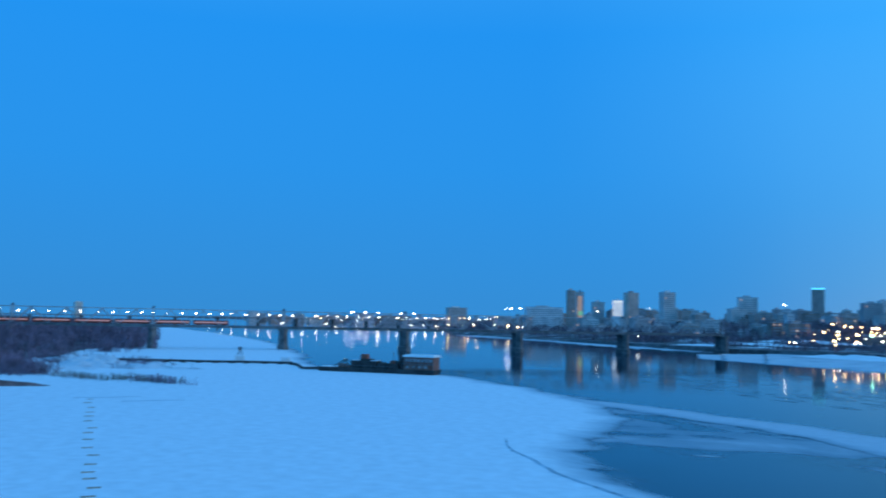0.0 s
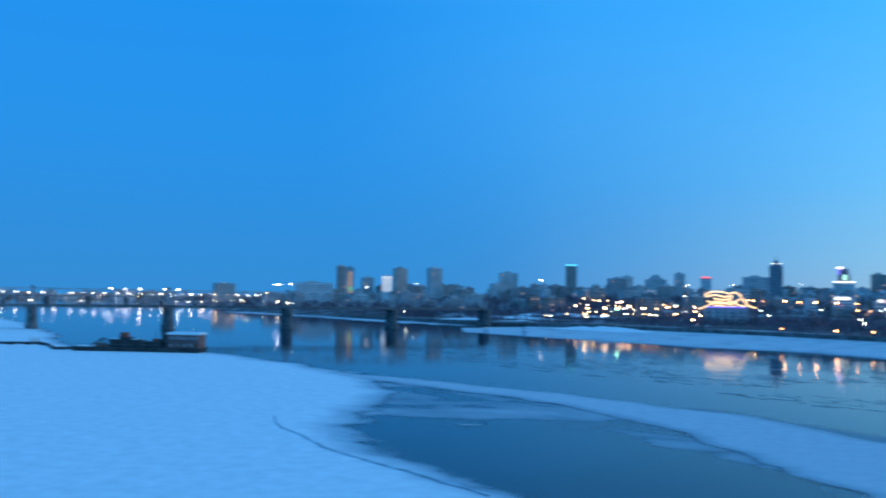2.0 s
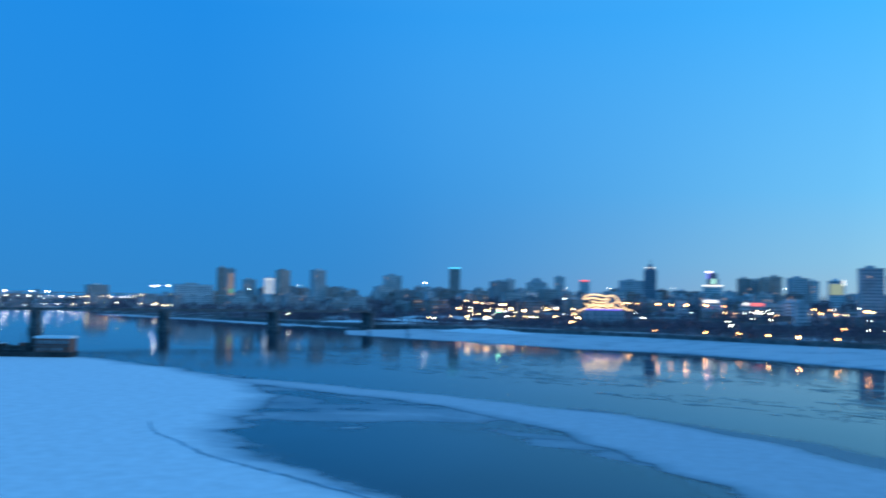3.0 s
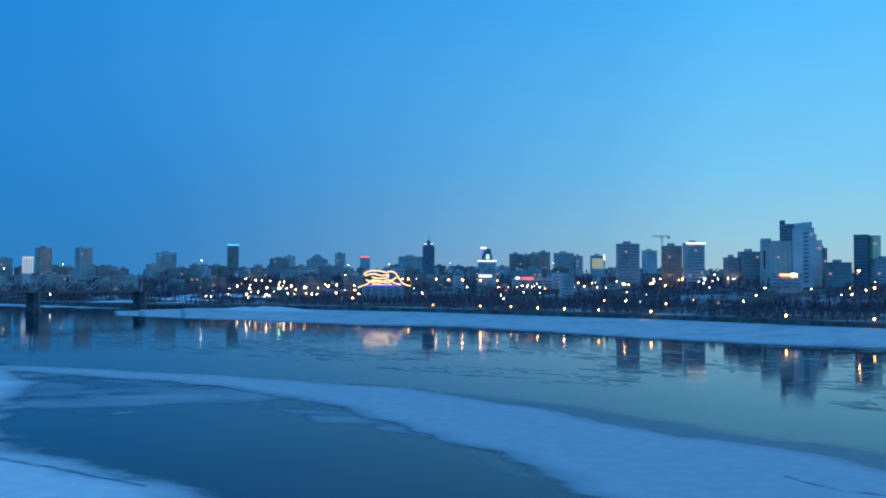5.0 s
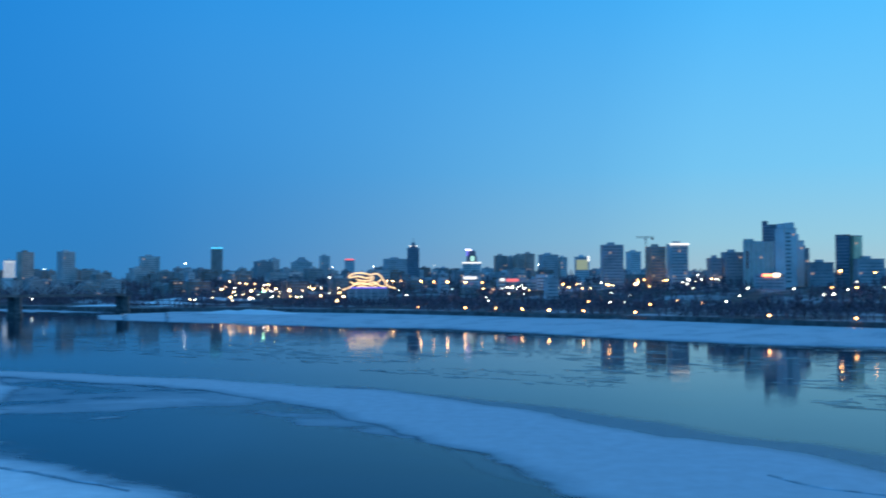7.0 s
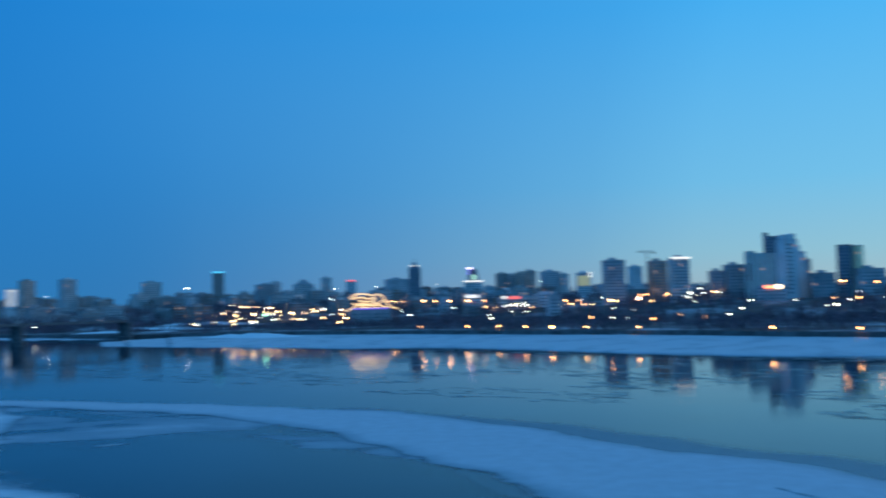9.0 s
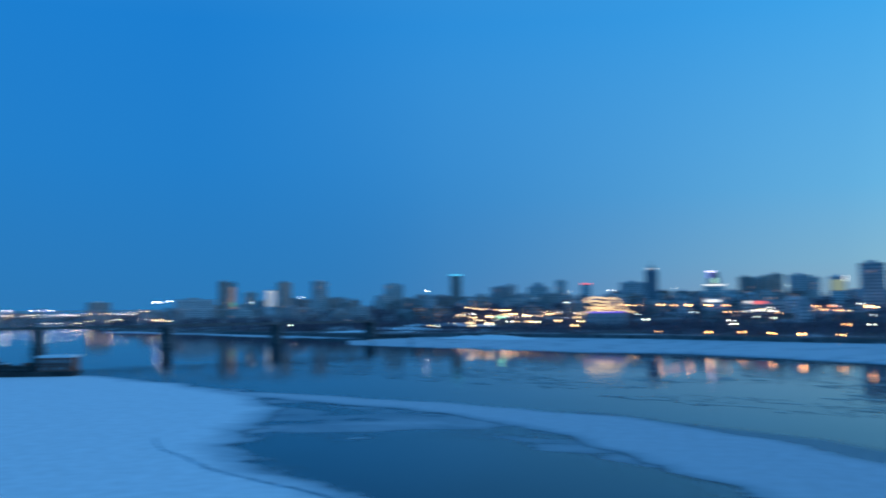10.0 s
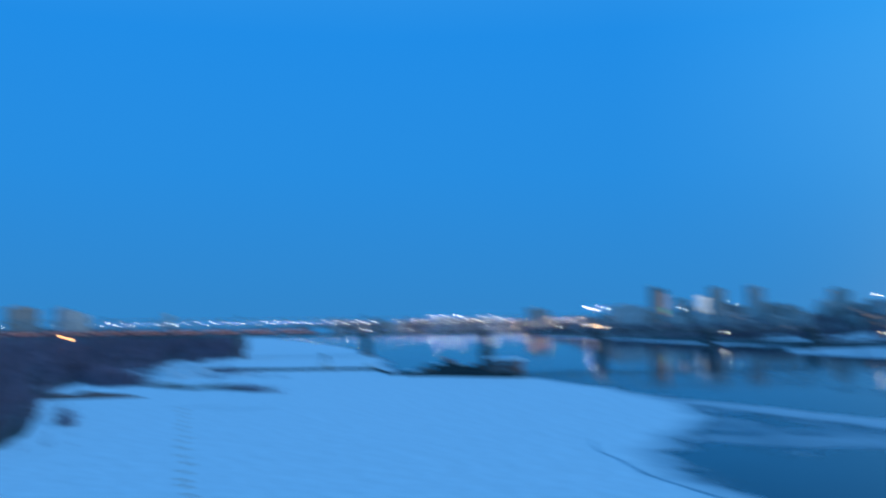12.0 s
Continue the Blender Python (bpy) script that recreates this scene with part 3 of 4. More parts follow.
def train():
    """Red carriages on the bridge."""
    first = None
    for i in range(11):
        m = Matrix.Translation(FOOT + ALONG * (8 - i * 25.5) + Vector((0, 0, DECK - 0.4))) @ pose(0, 0, 0, 0, 0, YAW)
        if first:
            copy_thing(first, m)
            continue
        first = thing("railway_carriage", m, "dull red passenger carriage with an added reddish glowing band on the bridge", "train", "carriages of the train")
        bm = made((0.3, -1.5, 0.9, 24.2, 1.5, 3.6))
        bmesh.ops.bevel(bm, geom=[e for e in bm.edges], offset=0.25, segments=2, affect="EDGES")
        part("body", bm, TRAIN, first)
        bm = made((0.4, -1.35, 3.58, 24.1, 1.35, 3.95, 0.03))
        part("roof", bm, STEEL, first)
        # These bands carry the added red glow.
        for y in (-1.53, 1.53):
            part("window_band", made((1.5, y - 0.03, 2.1, 23, y + 0.03, 2.9)), CARRIAGE_GLOW, first, "reddish glowing band added at window height")
        for x in (2.5, 19):
            part("bogie", made((x, -1.2, 0.1, x + 3, 1.2, 0.95)), STEEL, first)
    return first


train()


# ---- far road bridge with its lamps ----
def bulb(bm, x, y, z, r, squash=0.8):
    g = bmesh.ops.create_icosphere(bm, subdivisions=1, radius=r)
    for v in g["verts"]:
        v.co = (x + v.co.x, y + v.co.y, z + v.co.z * squash)


FAR_A, FAR_B = Vector((-1900, 780, 0)), Vector((-1395, 2340, 0))


def road_bridge():
    d = (FAR_B - FAR_A)
    yaw = math.degrees(math.atan2(d.y, d.x))
    b = thing("road_bridge", Matrix.Translation(FAR_A) @ pose(0, 0, 0, 0, 0, yaw), "long low road bridge in the far distance", "bridge")
    n = d.length
    part("deck", made((0, -9, 13.5, n, 9, 15.5)), STEEL, b)
    x = 30
    while x < n:
        part("pier", made((x - 2, -6, -3, x + 2, 6, 13.6, 0.1)), STONE, b)
        x += 105


road_bridge()


def lamp_post(name, tall, glow_mat, r, label, group, arm=1.6):
    """Pole, arm and glowing head; stands at the origin."""
    t = thing(name, Matrix.Identity(4), label, "street lamp", group)
    bm = bmesh.new()
    beam(bm, (0, 0, -0.6), (0, 0, tall), 0.22, sides=6)
    part("pole", bm, STEEL, t)
    bm = bmesh.new()
    beam(bm, (0, 0, tall - 0.1), (0, -arm, tall + 0.3), 0.14, sides=6)
    part("arm", bm, STEEL, t)
    bm = bmesh.new()
    bulb(bm, 0, -arm, tall + 0.1, r)
    part("lamp_head", bm, glow_mat, t, "glowing lamp head")
    return t


def face_eye(x, y, z):
    """A pose at x, y, z whose -y side looks to the river."""
    return pose(x, y, z, 0, 0, -math.degrees(math.atan2(x, y)))


def lamps(first, places, z=None):
    done = False
    for x, y in places:
        k = 0.5 + 0.06 * (int(abs(x) * 7 + y * 13) % 11)
        m = face_eye(x, y, height(x, y) if z is None else z) @ Matrix.Diagonal((k, k, 1, 1))
        if done:
            copy_thing(first, m)
        else:
            first.matrix_world = m
            done = True


rng = random.Random(4)
far_lamp = lamp_post("street_lamp", 6.4, ROAD_LIGHT, 1.7, "white street lamp on the far road bridge", "lamps of the far bridge")
places = []
for i in range(52):
    u = (i + rng.uniform(-0.15, 0.15)) / 51
    p = FAR_A.lerp(FAR_B, u)
    places.append((p.x, p.y))
lamps(far_lamp, places, 15.5)
flood = lamp_post("floodlight", 18.0, FAR_WHITE, 2.6, "bright white floodlight mast by the far bridge", "far floodlights")
masts = []
for az in (-39.7, -38.9, -38.1, -36.7, -35.9):
    d = FAR_B - FAR_A
    way = Vector((math.sin(radians(az)), math.cos(radians(az)), 0))
    u = (FAR_A.y * way.x - FAR_A.x * way.y) / (d.x * way.y - d.y * way.x)
    p = FAR_A + d * u
    masts.append((p.x, p.y))
lamps(flood, masts, 15.5)
signal = lamp_post("signal_lamp", 2.9, ROAD_LIGHT, 0.55, "small white signal lamp on the railway bridge", "signal lamps on the bridge", 0.3)
lamps(signal, [(FOOT + ALONG * k).xy for k in (69, 100, 163, 172, 250)], DECK - 0.4)


# ---- dredger and its pipeline ----
def dredger():
    m = pose(-248, 322, 0.1, 0, 0, 15)
    d = thing("dredger", m, "dark rusty dredging barge frozen in at the ice edge", "barge")
    # hull with raked ends
    bm = bmesh.new()
    prof = [(-31, 0.9), (-28.5, -0.6), (23.5, -0.6), (25, 2.2), (-31, 2.0)]
    a = [bm.verts.new((x, -4.5, z)) for x, z in prof]
    b = [bm.verts.new((x, 4.5, z)) for x, z in prof]
    bm.faces.new(a)
    bm.faces.new(b[::-1])
    for i in range(5):
        bm.faces.new((a[(i + 1) % 5], a[i], b[i], b[(i + 1) % 5]))
    bmesh.ops.recalc_face_normals(bm, faces=bm.faces[:])
    part("hull", bm, HULL, d)
    house = part("deckhouse", made((10.5, -4.0, 2.1, 24, 4.0, 7.6)), CABIN, d, "brown plated deckhouse")
    part("roof", made((10.0, -4.5, 7.6, 24.5, 4.5, 8.0), (10.2, -4.3, 8.0, 24.3, 4.3, 8.5, 0.02)), SNOW, house, "snow-covered roof")
    part("gallery", made((10.0, -4.9, 4.6, 24.5, -4.0, 4.8)), STEEL, house)
    for i in range(7):
        x = 11.1 + i * 1.85
        part("window", made((x, -4.06, 5.4, x + 1.2, -3.96, 6.9)), GLASS, house)
        part("window_frame", made((x - 0.15, -4.12, 6.9, x + 1.35, -4.02, 7.3)), RUST, house)
        part("window_frame", made((x - 0.15, -4.12, 5.0, x + 1.35, -4.02, 5.4)), RUST, house)
    for x in (11.6, 14.4, 17.2, 19.8):
        part("porthole", made((x, -4.08, 2.9, x + 1.1, -3.97, 3.9)), GLASS, house)
    part("door", made((22.3, -4.07, 2.2, 23.2, -3.97, 4.2)), RUST, house)
    bm = bmesh.new()
    for i in range(9):
        beam(bm, (10.3 + i * 1.72, -4.8, 4.8), (10.3 + i * 1.72, -4.8, 5.7), 0.08)
    beam(bm, (10.2, -4.8, 5.7), (24.2, -4.8, 5.7), 0.08)
    part("gallery_rail", bm, STEEL, house)
    part("stair_tower", made((8.4, -2.4, 2.1, 10.4, 2.4, 9.2)), HULL, d, "dark plated stair tower")
    part("pump_house", made((-15, -3.0, 2.1, -3, 3.0, 5.2), (-11, -2.2, 5.2, -6, 2.2, 6.0)), HULL, d, "dark low pump house")
    part("engine_casing", made((-2.6, -3.2, 2.1, 7.8, -1.2, 4.4, 0.08), (5.6, -2.6, 4.4, 8.2, 1.0, 5.6, 0.1)), HULL, d)
    part("pump_roof", made((-14.6, -3.2, 5.2, -11.2, 3.2, 5.5), (-5.8, -3.2, 5.2, -3.0, 3.2, 5.4)), EDGE_ICE, d, "patchy snow on the pump house")
    part("wheelhouse", made((-11.2, -1.6, 6.0, -8.0, 1.6, 8.0, 0.12)), RUST, d, "rust red wheelhouse")
    for x, r in ((-1.2, 1.5), (1.8, 1.2)):
        bm = bmesh.new()
        beam(bm, (x, -2.2, 3.3), (x, 2.2, 3.3), r * 2, sides=12)
        part("winch_drum", bm, HULL, d)
    part("winch_motor", made((2.9, -1.6, 2.1, 5.2, 1.6, 5.6, 0.15)), RUST, d, "rust red winch motor")
    part("deck_crate", made((-21, -3.4, 2.0, -17.8, -0.8, 3.6), (-17.2, -3.2, 2.0, -15.6, 0.4, 3.0)), CABIN, d)
    bm = bmesh.new()
    for y in (-2.6, 2.6):
        beam(bm, (-24, y, 1.9), (-19, y * 0.5, 5.4), 0.4)
        beam(bm, (-15, y, 2.0), (-19, y * 0.5, 5.4), 0.35)
    beam(bm, (-19, -1.3, 5.4), (-19, 1.3, 5.4), 0.4)
    part("gantry", bm, HULL, d)
    bm = bmesh.new()
    for i in range(12):
        x = -29 + i * 3.0
        beam(bm, (x, -4.3, 2.0), (x, -4.3, 3.1), 0.1)
    beam(bm, (-29, -4.3, 3.1), (6, -4.3, 3.1), 0.1)
    part("railing", bm, STEEL, d)
    bm = bmesh.new()
    beam(bm, (4, 0, 2), (4, 0, 9.5), 0.3, sides=6)
    part("mast", bm, STEEL, d)
    part("snow_cover", made((-30, -4.2, 2.02, -22, 4.2, 2.25)), SNOW, d, "snow lying on the fore deck")


dredger()


def tube(bm, line, r, sides=8):
    rings = []
    for i, p in enumerate(line):
        q = (Vector(line[min(i + 1, len(line) - 1)]) - Vector(line[max(i - 1, 0)])).to_track_quat("Z", "Y")
        rings.append([bm.verts.new(Vector(p) + q @ Vector((math.cos(2 * math.pi * k / sides) * r, math.sin(2 * math.pi * k / sides) * r, 0))) for k in range(sides)])
    for a, b in zip(rings, rings[1:]):
        for k in range(sides):
            bm.faces.new((a[k], a[(k + 1) % sides], b[(k + 1) % sides], b[k]))


PIPE = [(-420, 262, 2.2), (-385, 285, 1.4), (-350, 312, 1.1), (-338, 323, 1.1), (-322, 333, 1.1), (-312, 333, 1.0), (-300, 324, 0.7), (-288, 313, 0.8), (-278, 312, 1.2)]
pipe = thing("pipeline", pose(0, 0, 0), "dark steel slurry pipe lying across the ice", "pipeline")
bm = bmesh.new()
xy = smooth_line([(p[0], p[1]) for p in PIPE], 2.0, 0, closed=False)
zs = np.interp(xy[:, 0], [p[0] for p in PIPE], [p[2] for p in PIPE])
tube(bm, [(x, y, z) for (x, y), z in zip(xy, zs)], 0.55)
part("pipe", bm, HULL, pipe)
for i in range(3, len(xy) - 2, 4):
    part("float", made((xy[i][0] - 0.9, xy[i][1] - 1.2, 0.25, xy[i][0] + 0.9, xy[i][1] + 1.2, zs[i] - 0.3)), HULL, pipe)


def ice_hut(x, y, mast):
    t = thing("pontoon_hut", pose(x, y, 0.28, 0, 0, 40), "small snow-capped hut on a pontoon beside the pipe", "hut", "huts by the pipe")
    part("pontoon", made((-3.2, -2, 0, 3.2, 2, 0.9)), HULL, t)
    part("cabin", made((-2.2, -1.6, 0.9, 2.2, 1.6, 3.2 if mast else 2.4)), WHITE_WALL, t, "pale grey cabin")
    part("snow_cap", made((-2.5, -1.9, 3.2 if mast else 2.4, 2.5, 1.9, 3.9 if mast else 3.4, 0.15)), SNOW, t)
    if mast:
        bm = bmesh.new()
        for sx in (-1, 1):
            for sy in (-1, 1):
                beam(bm, (sx, sy, 3.8), (sx * 0.3, sy * 0.3, 6.6), 0.3)
        box(bm, -0.9, -0.9, 6.2, 0.9, 0.9, 7.8)
        part("mast", bm, STEEL, t)


ice_hut(-346, 329, True)
ice_hut(-327, 342, False)


# ---- crack and marks on the ice ----
def ribbon(name, pts, width, z, mat, label, category, seed):
    line = smooth_line(pts, 1.5, 0.5, closed=False, seed=seed)
    bm = bmesh.new()
    n = len(line)
    rows = []
    for i, p in enumerate(line):
        t = line[min(i + 1, n - 1)] - line[max(i - 1, 0)]
        t = t / (np.hypot(*t) + 1e-6)
        w = width * (0.25 + 0.75 * math.sin(math.pi * min(1, (i + 1) / n))) * (0.8 + 0.4 * noise.noise((i * 0.4, seed, 0)))
        rows.append([bm.verts.new((p[0] - t[1] * w * k, p[1] + t[0] * w * k, z + dz)) for k, dz in ((-1, 0), (-0.5, 0.12), (0.5, 0.12), (1, 0))])
    for a, b in zip(rows, rows[1:]):
        for k in range(3):
            bm.faces.new((a[k], b[k], b[k + 1], a[k + 1]))
    bmesh.ops.recalc_face_normals(bm, faces=bm.faces[:])
    if sum(f.normal.z for f in bm.faces) < 0:
        bmesh.ops.reverse_faces(bm, faces=bm.faces[:])
    return tagged(mesh_object(name, bm, mat), label, category)


ribbon("ice_crack", [(-96, 166), (-88, 154), (-79, 146), (-66, 133), (-54, 125), (-43, 118), (-33, 111)], 0.75, 0.25, CRACK, "dark wet crack along the edge of the snow sheet", "crack", 2)
ribbon("ice_ridge", [(46, 117), (48, 112), (51, 108), (57, 104)], 0.8, 0.2, CRACK, "dark broken ridge on the ice tongue", "ice ridge", 3)
ribbon("snow_drift", [(-232, 158), (-226, 166), (-222, 175)], 1.6, 0.27, WET_SNOW, "low grey drift on the snow", "snow drift", 7)
ribbon("snow_drift", [(-214, 160), (-210, 168), (-204, 176)], 1.6, 0.27, WET_SNOW, "low grey drift on the snow", "snow drift", 8)

rng = random.Random(21)
for i in range(16):
    u = (i / 15) ** 1.25 + rng.uniform(-0.012, 0.012)
    x, y = -108 - 118 * u, 77 + 82 * u
    bm = made((-0.95, -0.4, 0, 0.95, 0.4, 0.10))
    bmesh.ops.subdivide_edges(bm, edges=bm.edges[:], cuts=1)
    for v in bm.verts:
        v.co.x *= rng.uniform(0.85, 1.1)
        v.co.z *= rng.uniform(0.7, 1.2)
    ob = mesh_object("plank", bm, TIMBER)
    ob.matrix_world = pose(x + rng.uniform(-1.4, 1.4), y, 0.29, 0, 0, 54 + rng.uniform(-12, 12))
    tagged(ob, "short brown plank lying on the snow", "plank", "row of planks on the ice")


def mound(x, y, w, d, h, seed, mat, label):
    n, m = 22, 14
    bm = bmesh.new()
    g = [[None] * m for _ in range(n)]
    for i in range(n):
        for j in range(m):
            u, v = i / (n - 1) * 2 - 1, j / (m - 1) * 2 - 1
            k = max(0, 1 - u * u) * max(0, 1 - v * v)
            z = h * k * (0.75 + 0.8 * noise.noise((u * 3 + seed, v * 3, seed)))
            g[i][j] = bm.verts.new((u * w, v * d, z - 0.15))
    for i in range(n - 1):
        for j in range(m - 1):
            bm.faces.new((g[i][j], g[i + 1][j], g[i + 1][j + 1], g[i][j + 1]))
    ob = mesh_object("snow_mound", bm, mat, True)
    ob.matrix_world = pose(x, y, 0.28, 0, 0, 50)
    return tagged(ob, label, "snow mound", "snow mounds by the thicket")


for k, (x, y, w, d, h) in enumerate([(-352, 246, 16, 7, 4.2), (-334, 262, 13, 6, 2.6), (-372, 232, 14, 7, 3.0), (-345, 232, 12, 5, 1.6), (-365, 258, 18, 8, 4.6), (-392, 262, 18, 8, 3.6), (-318, 270, 10, 4, 1.0)]):
    mound(x, y, w, d, h, k * 3.1, EDGE_ICE, "rough heap of snow and broken ice by the thicket")


spit = mound(-286, 163, 20, 3.5, 1.9, 4.4, SAND, "low dark sand spit bare of snow")
spit.name = "sand_spit"
tagged(spit, category="sand spit", group="bare ground")


# ---- bare trees ----
def woods(name, places, mat, label, seed, twigs=42, spread=0.26, low=0.12, wide=0.16):
    """Leafless trees: a tapered trunk, limbs and many fine upward twigs each."""
    rs = np.random.RandomState(seed)
    vs, fs = [], []
    base = 0
    for x, y, z, h in places:
        r = h * 0.018 + 0.05
        lean = rs.uniform(-0.05, 0.05, 2) * h
        foot = np.array([x, y, z - 0.3])
        tip = np.array([x + lean[0], y + lean[1], z + h])
        tri = np.array([[1, 0, 0], [-0.5, 0.87, 0], [-0.5, -0.87, 0]])
        v = [foot + tri * r, tip[None] + tri * 0.02]
        f = [[0, 1, 4, 3], [1, 2, 5, 4], [2, 0, 3, 5]]
        n = twigs
        u = rs.uniform(low, 0.95, n)
        start = foot + (tip - foot) * u[:, None]
        az = rs.uniform(0, 2 * np.pi, n)
        reach = h * spread * (1.15 - u) * rs.uniform(0.5, 1.2, n)
        end = start + np.stack([np.cos(az) * reach, np.sin(az) * reach, h * rs.uniform(0.06, 0.26, n)], 1)
        across = np.stack([-np.sin(az), np.cos(az), rs.uniform(-0.5, 0.5, n)], 1) * (wide * h / 10 * rs.uniform(0.6, 1.4, n))[:, None]
        mid = (start + end) / 2 + np.array([0, 0, -0.03 * h])
        v += [np.stack([start, mid + across, end, mid - across * 0.6], 1).reshape(-1, 3)]
        f += [[6 + 4 * i, 7 + 4 * i, 8 + 4 * i, 9 + 4 * i] for i in range(n)]
        v = np.concatenate(v)
        vs.append(v)
        fs += [[base + k for k in q] for q in f]
        base += len(v)
    me = bpy.data.meshes.new(name)
    me.from_pydata(np.concatenate(vs).tolist(), [], fs)
    me.materials.append(mat)
    return tagged(new(name, me), label, "trees", kind="stuff")


def scatter(count, line, near, far, seg, hmin, hmax, seed, clump=0.0):
    """Places on the land side of a bank line, between its corners seg."""
    rs = np.random.RandomState(seed)
    out = []
    p = line[seg[0]:seg[1] + 1]
    lens = np.hypot(*(p[1:] - p[:-1]).T)
    total = lens.sum()
    while len(out) < count:
        s = rs.uniform(0, total)
        k = 0
        while k < len(lens) - 1 and s > lens[k]:
            s -= lens[k]
            k += 1
        d = (p[k + 1] - p[k]) / lens[k]
        off = near + (far - near) * rs.uniform(0, 1)
        q = p[k] + d * s + np.array([-d[1], d[0]]) * off
        if clump and noise.noise((q[0] * 0.02, q[1] * 0.02, seed)) < clump - 0.35 + rs.uniform(-0.2, 0.2):
            continue
        out.append((q[0], q[1], rs.uniform(hmin, hmax)))
    arr = np.array(out)
    z = ground_height(arr[:, 0], arr[:, 1])
    return [(x, y, zz, h) for (x, y, h), zz in zip(out, z)]


woods("riverside_thicket", scatter(1000, LEFT_BANK, 3, 95, (3, 9), 6, 18, 31), WILLOW, "dark bare willow thicket along the snowy bank", 1, 60, 0.32, 0.08, 0.09)
woods("riverside_thicket", scatter(950, LEFT_BANK, 0, 110, (9, 12), 5, 15, 32), WILLOW, "dark bare willow thicket along the snowy bank", 2, 46, 0.34, 0.08, 0.15)
woods("riverside_thicket", scatter(500, LEFT_BANK, 0, 14, (5, 11), 1.5, 4, 33), WILLOW, "low bare willow scrub at the ice edge", 3, 30, 0.45, 0.05, 0.35)
woods("riverside_thicket", scatter(700, LEFT_BANK, 60, 500, (3, 13), 8, 15, 34), WILLOW, "dark bare trees behind the river thicket", 4, 30, 0.32, wide=0.3)
woods("bank_scrub", scatter(170, LEFT_BANK, -13, 3, (4, 11), 1.0, 3.4, 35), WILLOW, "scattered bare shrubs at the edge of the ice", 11, 30, 0.5, 0.03, 0.3)
woods("hillside_trees", scatter(3000, HILL_FOOT, 12, 110, (6, 15), 2.5, 6.5, 41, 0.22), BARK, "dark leafless trees on the slope above the embankment", 5, 24, 0.4, wide=0.75)
woods("hillside_trees", scatter(4200, HILL_FOOT, 90, 430, (4, 15), 5, 9.5, 42, 0.15), BARK, "dark leafless trees between the city houses", 6, 22, 0.4, wide=0.75)
woods("hillside_trees", scatter(900, HILL_FOOT, 400, 1100, (3, 15), 7, 12, 43, 0.25), BARK, "dark leafless trees between the city houses", 7, 18, 0.36, wide=0.7)
woods("hillside_trees", scatter(1500, CITY_BANK, 9, 105, (8, 15), 2.2, 5.0, 45, 0.2), BARK, "dark leafless trees along the riverside promenade", 12, 24, 0.4, wide=0.7)
woods("far_woods", scatter(1500, HILL_FOOT, 4, 120, (2, 7), 6, 11, 44), BARK, "dark leafless trees on the far bank", 8, 20, 0.36, wide=0.6)
rs = np.random.RandomState(12)
scrub = []
for cx, cy, rx, ry, n, h in ((-394, 226, 22, 11, 200, 6.0), (-337, 205, 16, 8, 260, 4.2), (-356, 212, 16, 8, 160, 5.5), (-300, 205, 30, 5, 60, 1.2), (-214, 117, 2.2, 2.2, 22, 4.0), (-262, 212, 16, 4, 90, 2.4), (-374, 246, 26, 5, 60, 2.2), (-356, 262, 26, 5, 60, 2.4), (-336, 250, 12, 4, 26, 1.8), (-405, 262, 22, 14, 120, 5), (-372, 282, 26, 6, 70, 3.0), (-330, 196, 12, 8, 40, 3), (-514, 388, 16, 12, 70, 9), (-548, 415, 18, 10, 60, 9), (-480, 345, 16, 10, 50, 6)):
    for _ in range(n):
        scrub.append((cx + rs.normal(0, rx * 0.5), cy + rs.normal(0, ry * 0.5), 0.3, h * rs.uniform(0.5, 1.2)))
woods("bank_scrub", scrub, WILLOW, "low leafless scrub between heaps of snow", 10, 26, 0.5, 0.05, 0.3)
reeds = [(x + random.Random(k).uniform(-17, 17), y + random.Random(k + 7000).uniform(-4, 4), 0.25, 1.3 + (k % 5) * 0.25) for k in range(160) for x, y in ((-272, 214), (-296, 206))]
woods("reed_bed", reeds, REED, "dry brown reeds standing out of the snow", 9, 14, 0.25, 0.0, 0.5)


# ---- embankment ----
def embankment():
    p = smooth_line(CITY_BANK[6:17].tolist(), 6.0, 0, closed=False)
    bm = bmesh.new()
    prof = [(0.0, -1.0), (0.5, 3.1), (1.0, 3.1), (1.0, 2.2), (6.0, 2.55)]
    rows = []
    for i, q in enumerate(p):
        t = p[min(i + 1, len(p) - 1)] - p[max(i - 1, 0)]
        t = t / np.hypot(*t)
        near = float(nearer(math.degrees(math.atan2(q[0], q[1]))))
        rows.append([bm.verts.new((q[0] - t[1] * o, q[1] + t[0] * o, 25 - (25 - z) * near)) for o, z in prof])
    for a, b in zip(rows, rows[1:]):
        for k in range(len(prof) - 1):
            bm.faces.new((a[k], b[k], b[k + 1], a[k + 1]))
    bmesh.ops.recalc_face_normals(bm, faces=bm.faces[:])
    return tagged(mesh_object("embankment_wall", bm, QUAY), "long dark concrete embankment wall above the shore ice", "embankment", kind="structure")


embankment()


